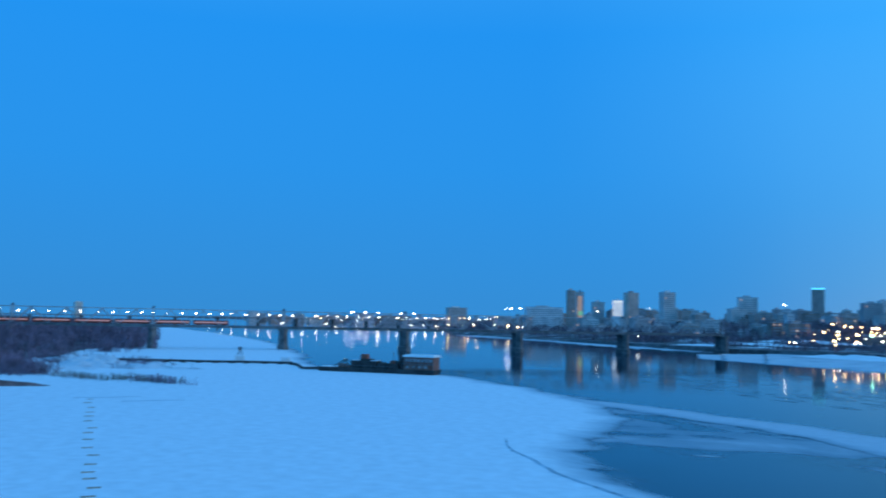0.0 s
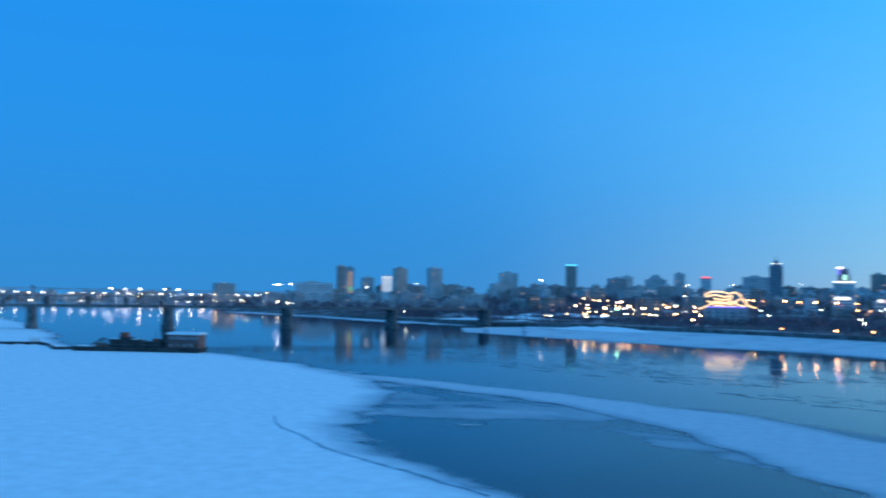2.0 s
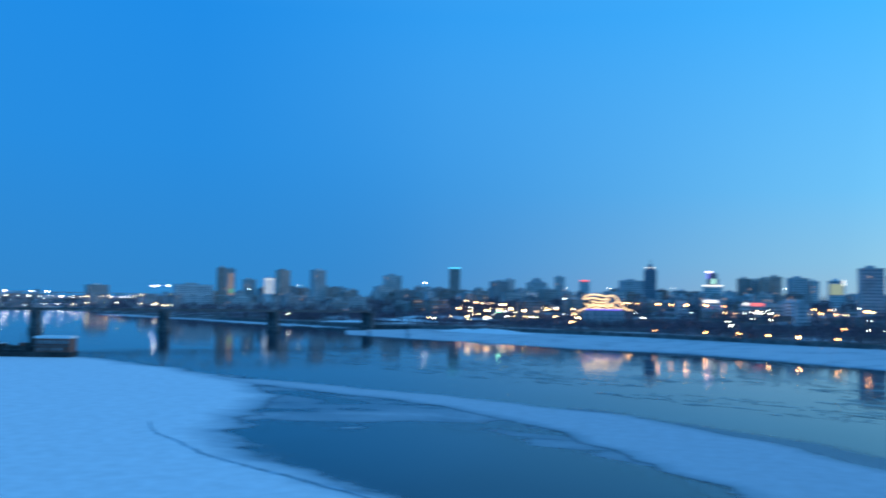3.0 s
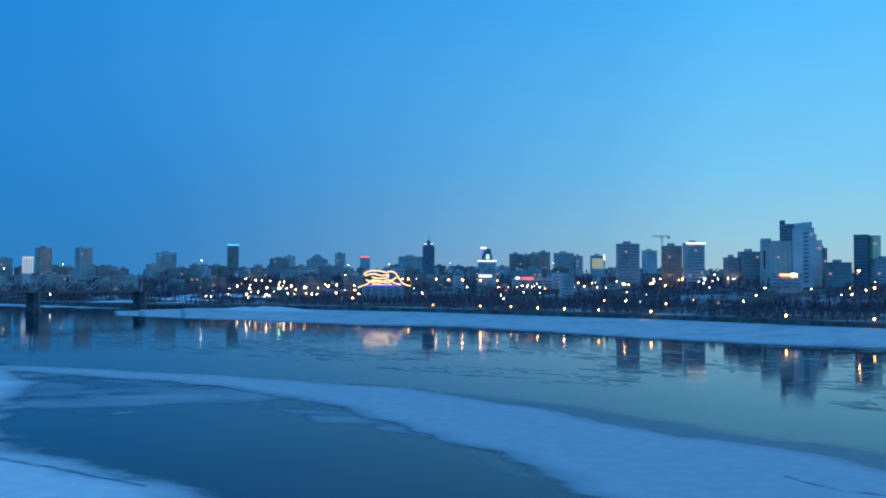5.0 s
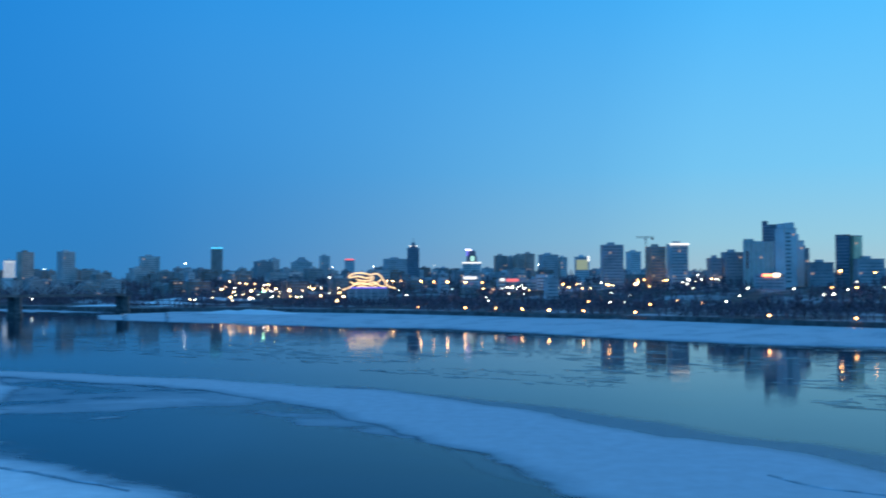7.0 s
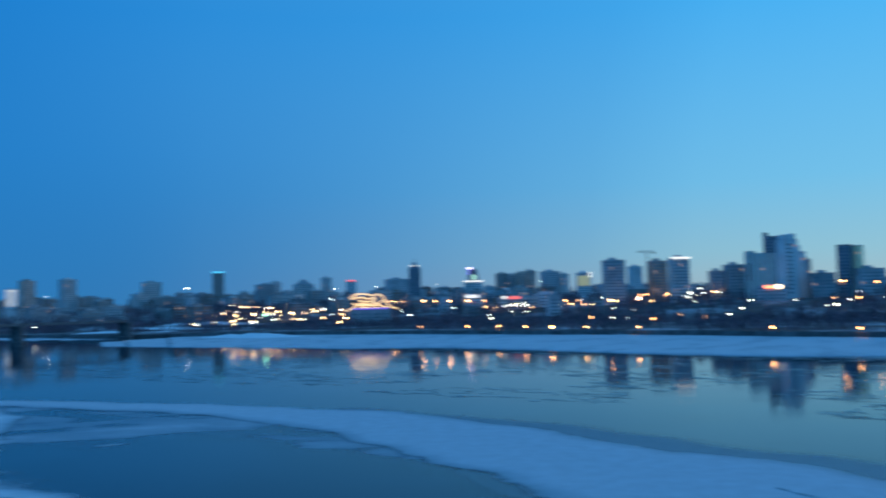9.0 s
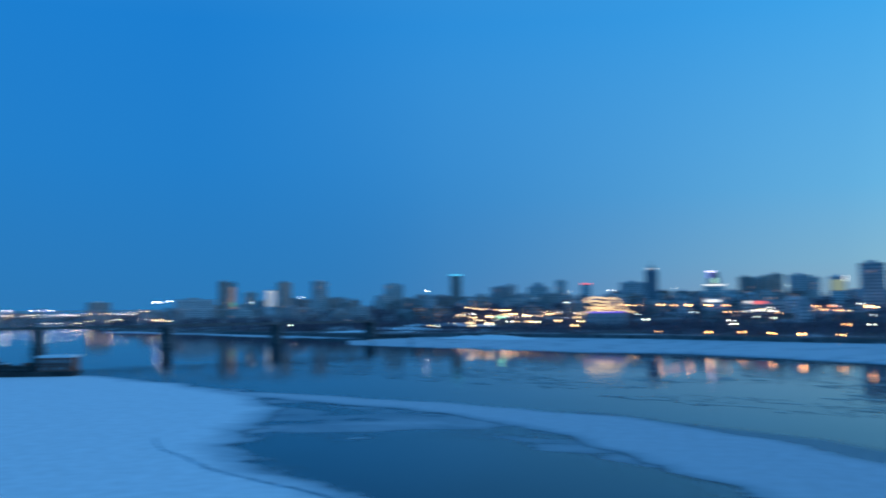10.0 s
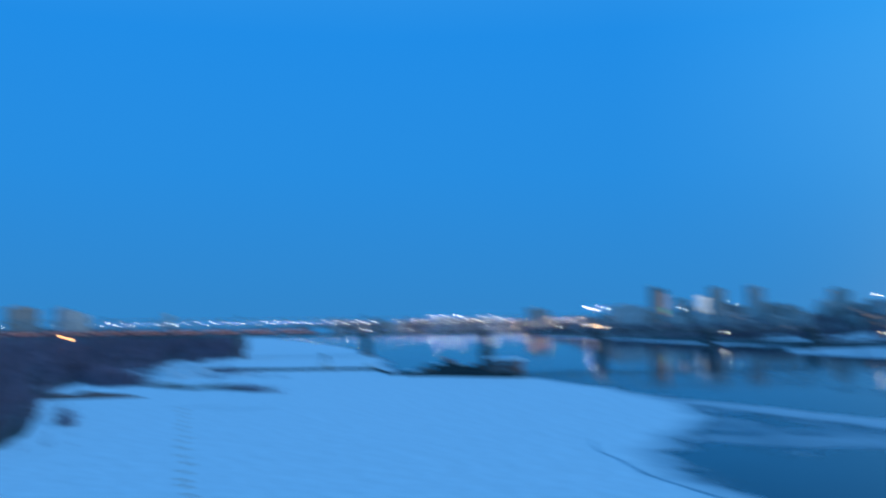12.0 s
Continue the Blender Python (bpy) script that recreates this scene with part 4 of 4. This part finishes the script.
# ---- city ----
def house(x, y, w, h, wall, name="apartment_block", label="", group="city houses", depth=None, roof=ROOF, lit=0, seed=0, turn=None, floor_h=3.0, bands=True, top="box"):
    """A block with its storeys of windows, parapet roof and roof hut; -y looks to the river."""
    rs = random.Random(seed)
    depth = depth or max(10, min(18, w * 0.8))
    z = height(x, y) - 1.5
    az = math.degrees(math.atan2(x, y))
    t = thing(name, pose(x, y, z, 0, 0, -az + (rs.uniform(6, 34) if turn is None else turn)), label, "building", group)
    h += 1.5
    body = part("wall", made((-w / 2, 0, 0, w / 2, depth, h)), wall, t)
    bm = made((-w / 2 - 0.25, -0.25, h, w / 2 + 0.25, depth + 0.25, h + 0.5))
    part("roof", bm, roof, t)
    if top == "box":
        part("roof_hut", made((-w * 0.22, depth * 0.3, h + 0.5, w * 0.12, depth * 0.7, h + 3.0)), wall, t)
    n = max(1, int((h - 2.5) / floor_h))
    cols = max(2, int(w / 4.5))
    if bands:
        me = None
        for k in range(n):
            if me is None:
                ob = part("window_band", made((-w / 2 + 1.2, -0.06, 0, w / 2 - 1.2, 0.1, 1.1)), GLASS, t)
                me = ob.data
            else:
                ob = new("window_band", me)
                ob.parent = t
            ob.location = (0, 0, 3.2 + k * floor_h)
    for _ in range(lit):
        k, c = rs.randrange(n), rs.randrange(cols)
        cx = -w / 2 + (c + 0.5) * w / cols
        zz = 3.2 + k * floor_h
        part("lit_window", made((cx - 1.1, -0.14, zz, cx + 1.1, 0.12, zz + 1.5)), LIT_WINDOW, t, "warmly lit window")
    return t


PLASTER, BRICK, PANEL, CLAD = WALLS
# x, y, width, height
TOWERS_PLAIN = [(-483, 1314, 19, 50), (-378, 1348, 26, 42), (-211, 1445, 14, 33), (-138, 1494, 15, 38), (144, 1302, 11, 32), (214, 1272, 11, 31), (337, 1359, 18, 38), (-579, 1275, 17, 41), (-698, 1328, 60, 36), (-1039, 1591, 40, 43)]
TOWERS_BRICK = [(-551, 1341, 18, 55), (129, 1294, 17, 34), (156, 1291, 13, 35), (172, 1309, 15, 37), (245, 897, 16, 40), (-589, 1203, 11, 59)]
TOWERS_DARK = [(-225, 1432, 26, 31), (-21, 1420, 34, 32), (195, 1265, 23, 35), (200, 898, 21, 43), (303, 847, 17, 31), (365, 834, 7, 35), (410, 801, 25, 24), (322, 947, 14, 20), (288, 852, 12, 26), (365, 801, 20, 21)]
TOWERS_LEFT = [(-1344, 665, 42, 45), (-1230, 669, 20, 42), (-1264, 711, 25, 36), (-2148, 1465, 18, 44)]
for k, (x, y, w, h) in enumerate(TOWERS_PLAIN):
    house(x, y, w, h, PLASTER if k % 2 else PANEL, "apartment_tower", "grey plastered apartment tower on the city hill", "city towers", seed=k, lit=2 if k % 2 else 1)
for k, (x, y, w, h) in enumerate(TOWERS_BRICK):
    house(x, y, w, h, BRICK, "apartment_tower", "brown brick apartment tower on the city hill", "city towers", seed=20 + k, lit=3)
for k, (x, y, w, h) in enumerate(TOWERS_DARK):
    house(x, y, w, h, CLAD, "office_block", "dark clad office block against the dusk sky", "dark city blocks", seed=40 + k, lit=1)
for k, (x, y, w, h) in enumerate(TOWERS_LEFT):
    house(x, y, w, h, (BRICK, CLAD, PLASTER, CREAM)[k], "apartment_tower", "distant apartment tower beyond the river thicket", "towers beyond the thicket", seed=60 + k)
# lit halves and signs
t = house(-581, 1213, 12, 56, PLASTER, "apartment_tower", "pale tower with afterglow put in as a glowing orange panel, and a green sign", "lit towers", seed=71, lit=4, turn=0)
# Afterglow on this face is put in as a faintly glowing panel.
part("afterglow_panel", made((-3, -0.3, 20, 3, -0.05, 52)), glowing("afterglow_front", (0.9, 0.55, 0.25), 0.28), t)
part("sign", made((-2, -0.5, 24, 4, -0.3, 30)), glowing("green_front", (0.25, 0.8, 0.35), 0.4), t)
t = house(-534, 1240, 14, 43, WHITE_WALL, "office_block", "office block with a bright white illuminated front", "lit towers", seed=72, bands=False, turn=0)
for c in range(5):
    part("light_strip", made((-6.6 + c * 2.9, -0.3, 22, -5.3 + c * 2.9, -0.05, 41.8)), LIT_WHITE, t)
part("light_strip", made((-6.8, -0.35, 42, 7.2, -0.1, 44.2)), LIT_WHITE, t)
t = house(-275, 1312, 16, 49, BRICK, "office_tower", "brown office tower crowned by a cyan sign", "lit towers", seed=73, turn=0)
part("sign", made((-8.2, -0.6, 50.0, 8.2, 0.5, 52.2)), CYAN_SIGN, t)
t = house(-99, 1497, 16, 31, PANEL, "office_block", "office block with a red rooftop sign", "lit towers", seed=74, turn=0)
part("sign", made((-7, -0.6, 33, 7, 0.3, 35)), RED_SIGN, t)
t = house(4, 1300, 17, 47, BLUE_GLASS, "office_tower", "slim glass tower with a stepped top and spire", "lit towers", seed=75, turn=0, top="")
part("crown", made((-6, 2, 48.9, 6, 12, 53), (-3, 4, 53, 3, 10, 57, 0.3)), BLUE_GLASS, t)
bm = bmesh.new()
beam(bm, (0, 7, 56), (0, 7, 63), 0.8, sides=6)
part("spire", bm, STEEL, t)
part("light_strip", made((-6.2, 1.7, 51.4, -2, 2.0, 52.6), (3, 1.7, 51.4, 6.2, 2.0, 52.6)), STRIP_WHITE, t)
t = house(87, 1297, 26, 24, PLASTER, "office_tower", "stepped tower with a white light ledge and violet top", "lit towers", seed=76, turn=0, top="")
part("light_strip", made((-13.5, -0.6, 25.6, 13.5, 0.3, 27.4)), STRIP_WHITE, t, "white light ledge")
part("middle_block", made((-8, 2, 26, 8, 14, 36, 0.12)), BLUE_GLASS, t)
part("top_block", made((-6, 4, 36, 6, 12, 44, 0.15)), BLUE_GLASS, t)
part("sign", made((-7.5, 1.4, 36, -5.2, 3.6, 43)), VIOLET_SIGN, t, "violet light strip")
part("sign", made((-9, 1.2, 44, -1, 3.0, 46)), glowing("lilac_sign", (0.75, 0.65, 1.0), 4), t, "lilac rooftop sign")
part("window", made((-1.5, 1.2, 29, 3.5, 2.6, 36)), glowing("pale_green_light", (0.5, 1.0, 0.8), 1.2), t, "pale green lit window")
t = house(222, 1179, 19, 31, PANEL, "office_block", "block with a yellow and green illuminated corner", "lit towers", seed=77, turn=0)
part("sign", made((-7, -0.5, 16, 7.5, -0.1, 29)), glowing("yellow_front", (0.75, 0.85, 0.40), 0.42), t)
part("sign", made((7.5, -0.7, 27, 9.6, -0.2, 34)), STRIP_WHITE, t)
t = house(256, 863, 17, 42, PANEL, "apartment_tower", "tall tower with a glowing white cornice", "lit towers", seed=78, turn=18, lit=3)
part("light_strip", made((-9.2, -0.8, 42.8, 9.2, 1.0, 44.4)), STRIP_WHITE, t, "glowing white cornice")
house(-176, 1490, 34, 28, PLASTER, "theatre", "broad pale building with a stepped pointed roof", "lit towers", seed=79, turn=0, top="")
t = bpy.data.objects["theatre"]
part("dome", made((-13, 0.5, 29.8, 13, 13, 33, 0.25), (-8, 2, 33, 8, 12, 38, 0.5)), CLAD, t, "stepped dark roof")


def complex_tower(x, y, w, h, wall, label, seed, floors=True, turn=0, depth=None, steps=()):
    t = house(x, y, w, h, wall, "apartment_tower", label, "tower complex", seed=seed, turn=turn, depth=depth, top="", lit=1, bands=wall not in (WHITE_WALL, CREAM, SUNSET_GLASS))
    for k, (x0, x1, hh) in enumerate(steps):
        part("top_block", made((x0, 1, h + 2, x1, 11, h + 2 + hh)), wall, t)
    if floors:
        for k in range(int(h / 3.6) - 1):
            part("balcony", made((-w * 0.40, -0.5, 6 + k * 3.6, -w * 0.02, 0.1, 7.5 + k * 3.6)), GLASS, t)
    return t


block = complex_tower(320, 831, 27, 41, CREAM, "broad pale panel block of the riverside tower complex", 81, False, 0, 14, [(-13, -4, 2.2)])
for k in range(7):
    part("pilaster", made((-13 + k * 4.2, -0.7, 0, -12.2 + k * 4.2, 0.1, 42)), WHITE_WALL, block)
part("stair_strip", made((-10.5, -0.5, 18, -8.5, 0.1, 34)), RUST, block, "red stairwell strip")
complex_tower(344, 864, 14, 56, BLUE_GLASS, "tall dark glass tower rising behind white blocks", 82, False, 0, 13, [(-7, -2, 5), (-2, 7, 1.5)])
complex_tower(342, 812, 13, 53, WHITE_WALL, "tall white ribbed tower with balconies", 83, True, 40, 13, [(-6, 1.5, 4.0), (1.5, 5, 5.0)])
complex_tower(356, 827, 9, 42, WHITE_WALL, "narrow white shoulder of the tower complex", 84, False, 0, 12, [(-4, 0, 6)])
complex_tower(389, 811, 12, 46, BLUE_GLASS, "slim dark glass tower with a pale side", 85, False, -8, 8)
# Sunset reflection on this tower is painted as its wall colour.
complex_tower(402, 808, 9, 45, SUNSET_GLASS, "glass tower with the evening glow's gold put into its colour", 86, False, 45, 5)
t = house(318, 800, 26, 13, CLAD, "shop", "low shop with a red and white roof sign", "shops", seed=87, turn=0, top="")
part("sign", made((-6, -0.8, 12.8, 3, -0.3, 15.2)), glowing("orange_red_sign", (1.0, 0.22, 0.08), 6), t)
part("sign", made((3.1, -0.8, 12.6, 8, -0.3, 15.6)), glowing('warm_shop_sign', (1.0, 0.75, 0.45), 8), t)

# shops with lit roof signs on the upper street
t = house(62, 928, 18, 16, PANEL, "shop", "pale shop block with a warm white roof sign", "shops", seed=91, turn=0, top="")
part("sign", made((-8, -0.6, 14, 5, -0.2, 16.2)), STRIP_WHITE, t)
part("sign", made((-3, -0.6, 5, 1, -0.2, 8.5)), glowing("red_heart_sign", (1.0, 0.1, 0.08), 2), t)
t = house(104, 890, 40, 12, PLASTER, "shop", "long shopping hall with a red sign", "shops", seed=92, turn=0, top="")
part("sign", made((-10, -0.6, 11.6, 1, -0.2, 14)), glowing("soft_red_sign", (1.0, 0.16, 0.12), 1.5), t)
part("sign", made((-16.5, -0.6, 12, -12.5, -0.2, 14.4)), STRIP_WHITE, t)
house(128, 884, 12, 15, WHITE_WALL, "shop", "white gable-end building on the upper street", "shops", seed=93, turn=0, top="")
hill = mound(-118, 700, 52, 12, 3.0, 8.8, SNOW, "rounded snow bank at the foot of the embankment")
hill.matrix_world = pose(-112, 668, 2.6, 0, 0, -27)
tagged(hill, group="snow banks by the embankment")

for x, y, w, d, h in ((-205, 806, 56, 12, 2.2), (-160, 838, 60, 12, 2.6), (-240, 872, 60, 14, 3.0), (-275, 846, 46, 10, 2.0), (-200, 900, 60, 14, 3.0)):
    bank = mound(x, y, w, d, h, x * 0.1, SNOW, "open snowy terrace between the dark bushes")
    bank.matrix_world = pose(x, y, height(x, y) + 0.8, 0, 0, -27)
    tagged(bank, group="snow banks by the embankment")


def entertainment_hall():
    """Dark hall with a violet roof line, and strings of warm lamps behind it."""
    t = house(-37, 799, 36, 15, CLAD, "entertainment_hall", "dark entertainment hall with a violet light line on its roof", "shops", seed=95, turn=0, depth=24, top="")
    part("light_line", made((-15, -0.6, 17.0, 16, 0.2, 18.2)), VIOLET_SIGN, t, "violet light line")
    for k in range(6):
        part("pilaster", made((-17 + k * 6.4, -0.6, 0, -16 + k * 6.4, 0.1, 16.4)), PANEL, t)
    gold = glowing("gold_light_string", (1.0, 0.64, 0.27), 2.4)
    f = thing("light_arches", face_eye(-38, 842, height(-38, 842)), "arched frame hung with strings of golden lamps", "light decoration")
    arcs = [[(-19, 26), (-14, 29), (-6, 29.5), (2, 28), (6, 29), (10, 27.5), (14, 22), (18, 17.5), (25, 15.5)],
            [(-18, 25), (-10, 26.5), (-2, 25), (4, 26), (2, 23), (-6, 22.5), (-12, 24)],
            [(-24, 14), (-16, 17), (-10, 21), (-4, 19), (4, 21), (10, 18), (16, 17)],
            [(-20, 12.5), (-14, 15), (-8, 17.5), (0, 16.5), (8, 17)],
            [(-17, 21.5), (-11, 19), (-5, 20.5), (3, 18.5), (9, 22), (12, 24)]]
    for a in arcs:
        line = smooth_line(a, 1.0, 0, closed=False)
        bm = bmesh.new()
        tube(bm, [(x, 0, z - 3.0) for x, z in line], 0.55, 5)
        part("light_string", bm, gold, f)
    for x in (-20, -10, 0, 10, 20):
        bm = bmesh.new()
        beam(bm, (x, 0.8, -1), (x, 0.8, 26 - abs(x) * 0.45), 0.35)
        part("mast", bm, STEEL, f)


entertainment_hall()


def tower_crane():
    c = thing("tower_crane", face_eye(314, 1210, height(314, 1210)), "slender tower crane against the evening sky", "crane")
    bm = bmesh.new()
    for sx in (-0.9, 0.9):
        for sy in (-0.9, 0.9):
            beam(bm, (sx, sy, -1), (sx, sy, 58), 0.45)
    for k in range(14):
        beam(bm, (-0.9, -0.9, k * 4), (0.9, -0.9, k * 4 + 4), 0.3)
    part("mast", bm, STEEL, c)
    bm = bmesh.new()
    for z, y in ((57, -0.7), (57, 0.7), (58.6, 0)):
        beam(bm, (-13, y, z), (10, y, z), 0.5)
    part("jib", bm, STEEL, c)
    part("counterweight", made((7, -1, 54.5, 10, 1, 57)), STONE, c)
    part("cab", made((-2.2, -1.6, 54.6, -0.4, 0.2, 56.8)), PALE_STEEL, c)


tower_crane()

# low houses scattered over the hill
rng = random.Random(77)
done = 0
while done < 240:
    az = rng.uniform(-38, 36)
    r = rng.uniform(760, 1900)
    x, y = math.sin(radians(az)) * r, math.cos(radians(az)) * r
    inland = -float(side(np.array(x), np.array(y), HILL_FOOT))
    if inland < (360 if az > 10 else 130) or (az < -24 and r < 1100):
        continue
    sky = 25 + r * math.tan(radians(np.interp(az, [-38, -28, -22, 5, 15, 36], [0.2, 0.45, 0.9, 0.95, 0.75, 0.65])))
    h = min(rng.uniform(5, 20), sky - height(x, y) + rng.uniform(-5, 1))
    if h < 5:
        continue
    w = rng.uniform(8, 24)
    k = rng.randrange(4)
    house(x, y, w, h, OLD_WALLS[k], "town_house", ("grey plastered house among bare trees on the hill", "brown brick house among bare trees on the hill", "grey panel-built house on the city hill", "dark clad house on the city hill")[k],
          "houses on the hill", seed=done + 300, lit=rng.choice([0, 0, 1, 1, 2]))
    done += 1

# a closer row of roofs along the skyline above the bridge
for k in range(64):
    az = rng.uniform(-31, -7)
    r = rng.uniform(1300, 1850)
    x, y = math.sin(radians(az)) * r, math.cos(radians(az)) * r
    top = 25 + r * math.tan(radians(np.interp(az, [-31, -25, -21, -7], [0.1, 0.4, 0.75, 0.9]) + rng.uniform(-0.35, 0.08)))
    h = top - height(x, y)
    if -float(side(np.array(x), np.array(y), HILL_FOOT)) > 60 and 6 < h < 45:
        house(x, y, rng.uniform(8, 24), h, OLD_WALLS[k % 4], "town_house", "weathered town house along the hill's skyline", "houses along the skyline", seed=900 + k, lit=k % 3 == 0)

# low blocks on the far bank, beyond both bridges
for k in range(70):
    az = rng.uniform(-46, -31)
    r = rng.uniform(3250, 3900)
    x, y = math.sin(radians(az)) * r, math.cos(radians(az)) * r
    top = 25 + r * math.tan(radians(rng.uniform(-0.28, 0.10)))
    h = top - height(x, y)
    if h > 8:
        house(x, y, rng.uniform(24, 70), h, OLD_WALLS[k % 4], "apartment_block", "long grey apartment block on the far bank", "blocks on the far bank", seed=700 + k, floor_h=6.0, lit=1)

# ---- street lamps ----
EMBANKMENT = [(5, 607), (35, 586), (54, 580), (68, 555), (81, 534), (98, 517), (122, 494), (175, 442), (200, 405)]
UPPER_WEST = [(-193, 944), (-215, 1099), (-188, 1018), (-180, 1011), (-168, 997), (-175, 915), (-159, 922), (-152, 988), (-138, 945), (-139, 998), (-135, 1002), (-131, 942), (-119, 908), (-121, 960), (-121, 1012), (-115, 961), (-106, 905),
              (-109, 840), (-103, 833), (-145, 924), (-98, 930), (-90, 931), (-81, 832), (-83, 976), (-73, 933), (-73, 981), (-66, 857), (-60, 825), (-61, 769)]
AVENUE = [(-26, 1031), (-19, 999), (-10, 991), (0, 991), (95, 1027), (131, 862), (134, 865), (143, 856), (122, 826), (126, 806), (132, 813), (143, 823), (154, 846), (150, 798), (180, 832), (106, 813), (76, 840), (68, 853)]
WHITE_MID = [(84, 839), (90, 899), (93, 838), (97, 834), (84, 783), (97, 777), (105, 861), (-11, 875), (-3, 807), (40, 875), (62, 753), (61, 713), (142, 648), (150, 638), (170, 703), (161, 730), (240, 661), (213, 611), (264, 708), (287, 677), (281, 614), (287, 612), (360, 727), (335, 637), (307, 633),
             (-280, 1084), (-241, 1097), (-194, 948), (-361, 889), (-788, 1898), (-696, 1754)]
EAST = [(231, 898), (268, 1045), (225, 900), (201, 815), (201, 765), (161, 611), (128, 655), (247, 877), (194, 605), (188, 640), (511, 1068), (537, 1046), (311, 666), (319, 645), (413, 984), (351, 832), (352, 1063), (282, 850), (-571, 1673), (-402, 2158)]
EAST_WHITE = [(265, 864), (239, 784), (227, 729), (331, 1044), (390, 1206), (395, 1204), (471, 1215), (270, 1049), (-183, 1412), (-153, 1339), (-133, 1248), (-109, 1243), (-214, 1440), (-258, 1538), (-45, 1527), (-1031, 1638), (-923, 1549), (-750, 1298), (-701, 1280)]
lamps(lamp_post("street_lamp", 2.4, SODIUM, 0.70, "orange street lamp on the river embankment", "embankment lamps", 0.6), EMBANKMENT, 6.3)
lamps(lamp_post("street_lamp", 7.6, WARM, 1.05, "warm street lamp among the riverside streets", "lamps of the lower streets"), UPPER_WEST)
lamps(lamp_post("street_lamp", 7.6, SODIUM, 1.0, "orange street lamp along the upper avenue", "avenue lamps"), AVENUE)
lamps(lamp_post("street_lamp", 7.6, WHITE, 0.75, "white street lamp on the hillside", "white hillside lamps"), WHITE_MID)
lamps(lamp_post("street_lamp", 7.6, SODIUM, 0.95, "orange street lamp between trees on the slope", "slope lamps"), EAST)
lamps(lamp_post("street_lamp", 7.6, WHITE, 0.95, "white street lamp in the upper town", "upper town lamps"), EAST_WHITE)
lamps(lamp_post("light_mast", 18.5, WHITE, 0.95, "tall light mast on the city hill", "light masts"), [(-269, 1767), (-161, 1909), (-71, 1794), (-40, 1767), (-27, 1739), (45, 1683), (219, 1653), (231, 1651), (-406, 1423), (-686, 1767)])
lamps(lamp_post("light_mast", 20.5, FAR_WARM, 0.95, "tall warm light mast beyond the bridge", "masts beyond the bridge"), [(-1050, 1573), (-962, 1482), (-954, 1487), (-1029, 1653), (-1105, 1818), (-998, 1681), (-984, 1685), (-1190, 2148), (-1097, 1998), (-1080, 1700), (-1150, 1760)])
lamps(lamp_post("light_mast", 36.0, FAR_WHITE, 0.9, "high floodlight mast above the rail yard", "high floodlight masts"), [(-615, 1067), (-817, 1426), (-650, 1162), (-894, 1539), (-707, 1340)])
lamps(lamp_post("light_mast", 28.0, WHITE, 0.75, "white light mast above the upper town", "upper town masts"), [(-506, 1109), (-276, 1134), (-572, 1455)])
lamps(lamp_post("street_lamp", 9.0, FAR_WARM, 1.0, "warm street lamp by the water beyond the bridge", "quayside lamps"), [(-1040, 1515), (-1010, 1512), (-880, 1370), (-870, 1385), (-818, 1372), (-770, 1335), (-725, 1324), (-665, 1180)])
lamps(lamp_post("street_lamp", 17.5, SODIUM, 0.7, "tall orange street lamp standing in the river thicket", "lamp in the thicket"), [(-386, 210)])


def tall_lamps(glow_mat, r, label, group, places):
    """Lamps whose heads stand at a bearing, a distance and a height above the water."""
    for az, far, head in places:
        x, y = math.sin(radians(az)) * far, math.cos(radians(az)) * far
        z = float(ground_height(np.array(x), np.array(y)))
        lamp_post("street_lamp", head - z, glow_mat, r, label, group).matrix_world = face_eye(x, y, z)


tall_lamps(SODIUM, 0.75, "tall orange lamp mast above the riverside trees", "lamp masts above the trees", [(0.66, 764, 26), (1.44, 768, 25.6), (2.32, 764, 25.4), (3.45, 760, 25.2), (4.48, 760, 25), (12.3, 658, 23), (25.5, 664, 32.4), (27.3, 655, 31)])
tall_lamps(WARM, 0.85, "warm lamp at the foot of the snowy terrace", "lamps by the snowy terrace", [(-11.0, 736, 13.6), (-9.8, 736, 13.2)])
tall_lamps(GREEN_SIGN, 0.9, "greenish lamp at the foot of the snowy terrace", "lamps by the snowy terrace", [(-9.05, 740, 18)])
far_row = []
for k in range(46):
    az = -42.5 + k * 0.42 + rng.uniform(-0.15, 0.15)
    r = rng.uniform(3120, 3300)
    far_row.append((math.sin(radians(az)) * r, math.cos(radians(az)) * r))
lamps(lamp_post("light_mast", 17.0, FAR_WARM, 0.95, "warm light mast on the far bank", "lights of the far bank"), far_row[::2])
lamps(lamp_post("light_mast", 11.0, FAR_WHITE, 0.8, "white light mast on the far bank", "white lights of the far bank"), far_row[1::2])
small = []
for k in range(34):
    small.append((rng.uniform(-200, -55), rng.uniform(800, 1010)))
for k in range(26):
    small.append((rng.uniform(75, 290), rng.uniform(800, 960)))
lamps(lamp_post("street_lamp", 6.5, WARM, 0.65, "small warm lamp in a side street on the hill", "side street lamps"), small[::2])
lamps(lamp_post("street_lamp", 6.5, WHITE, 0.6, "small white lamp in a side street on the hill", "white side street lamps"), small[1::2])
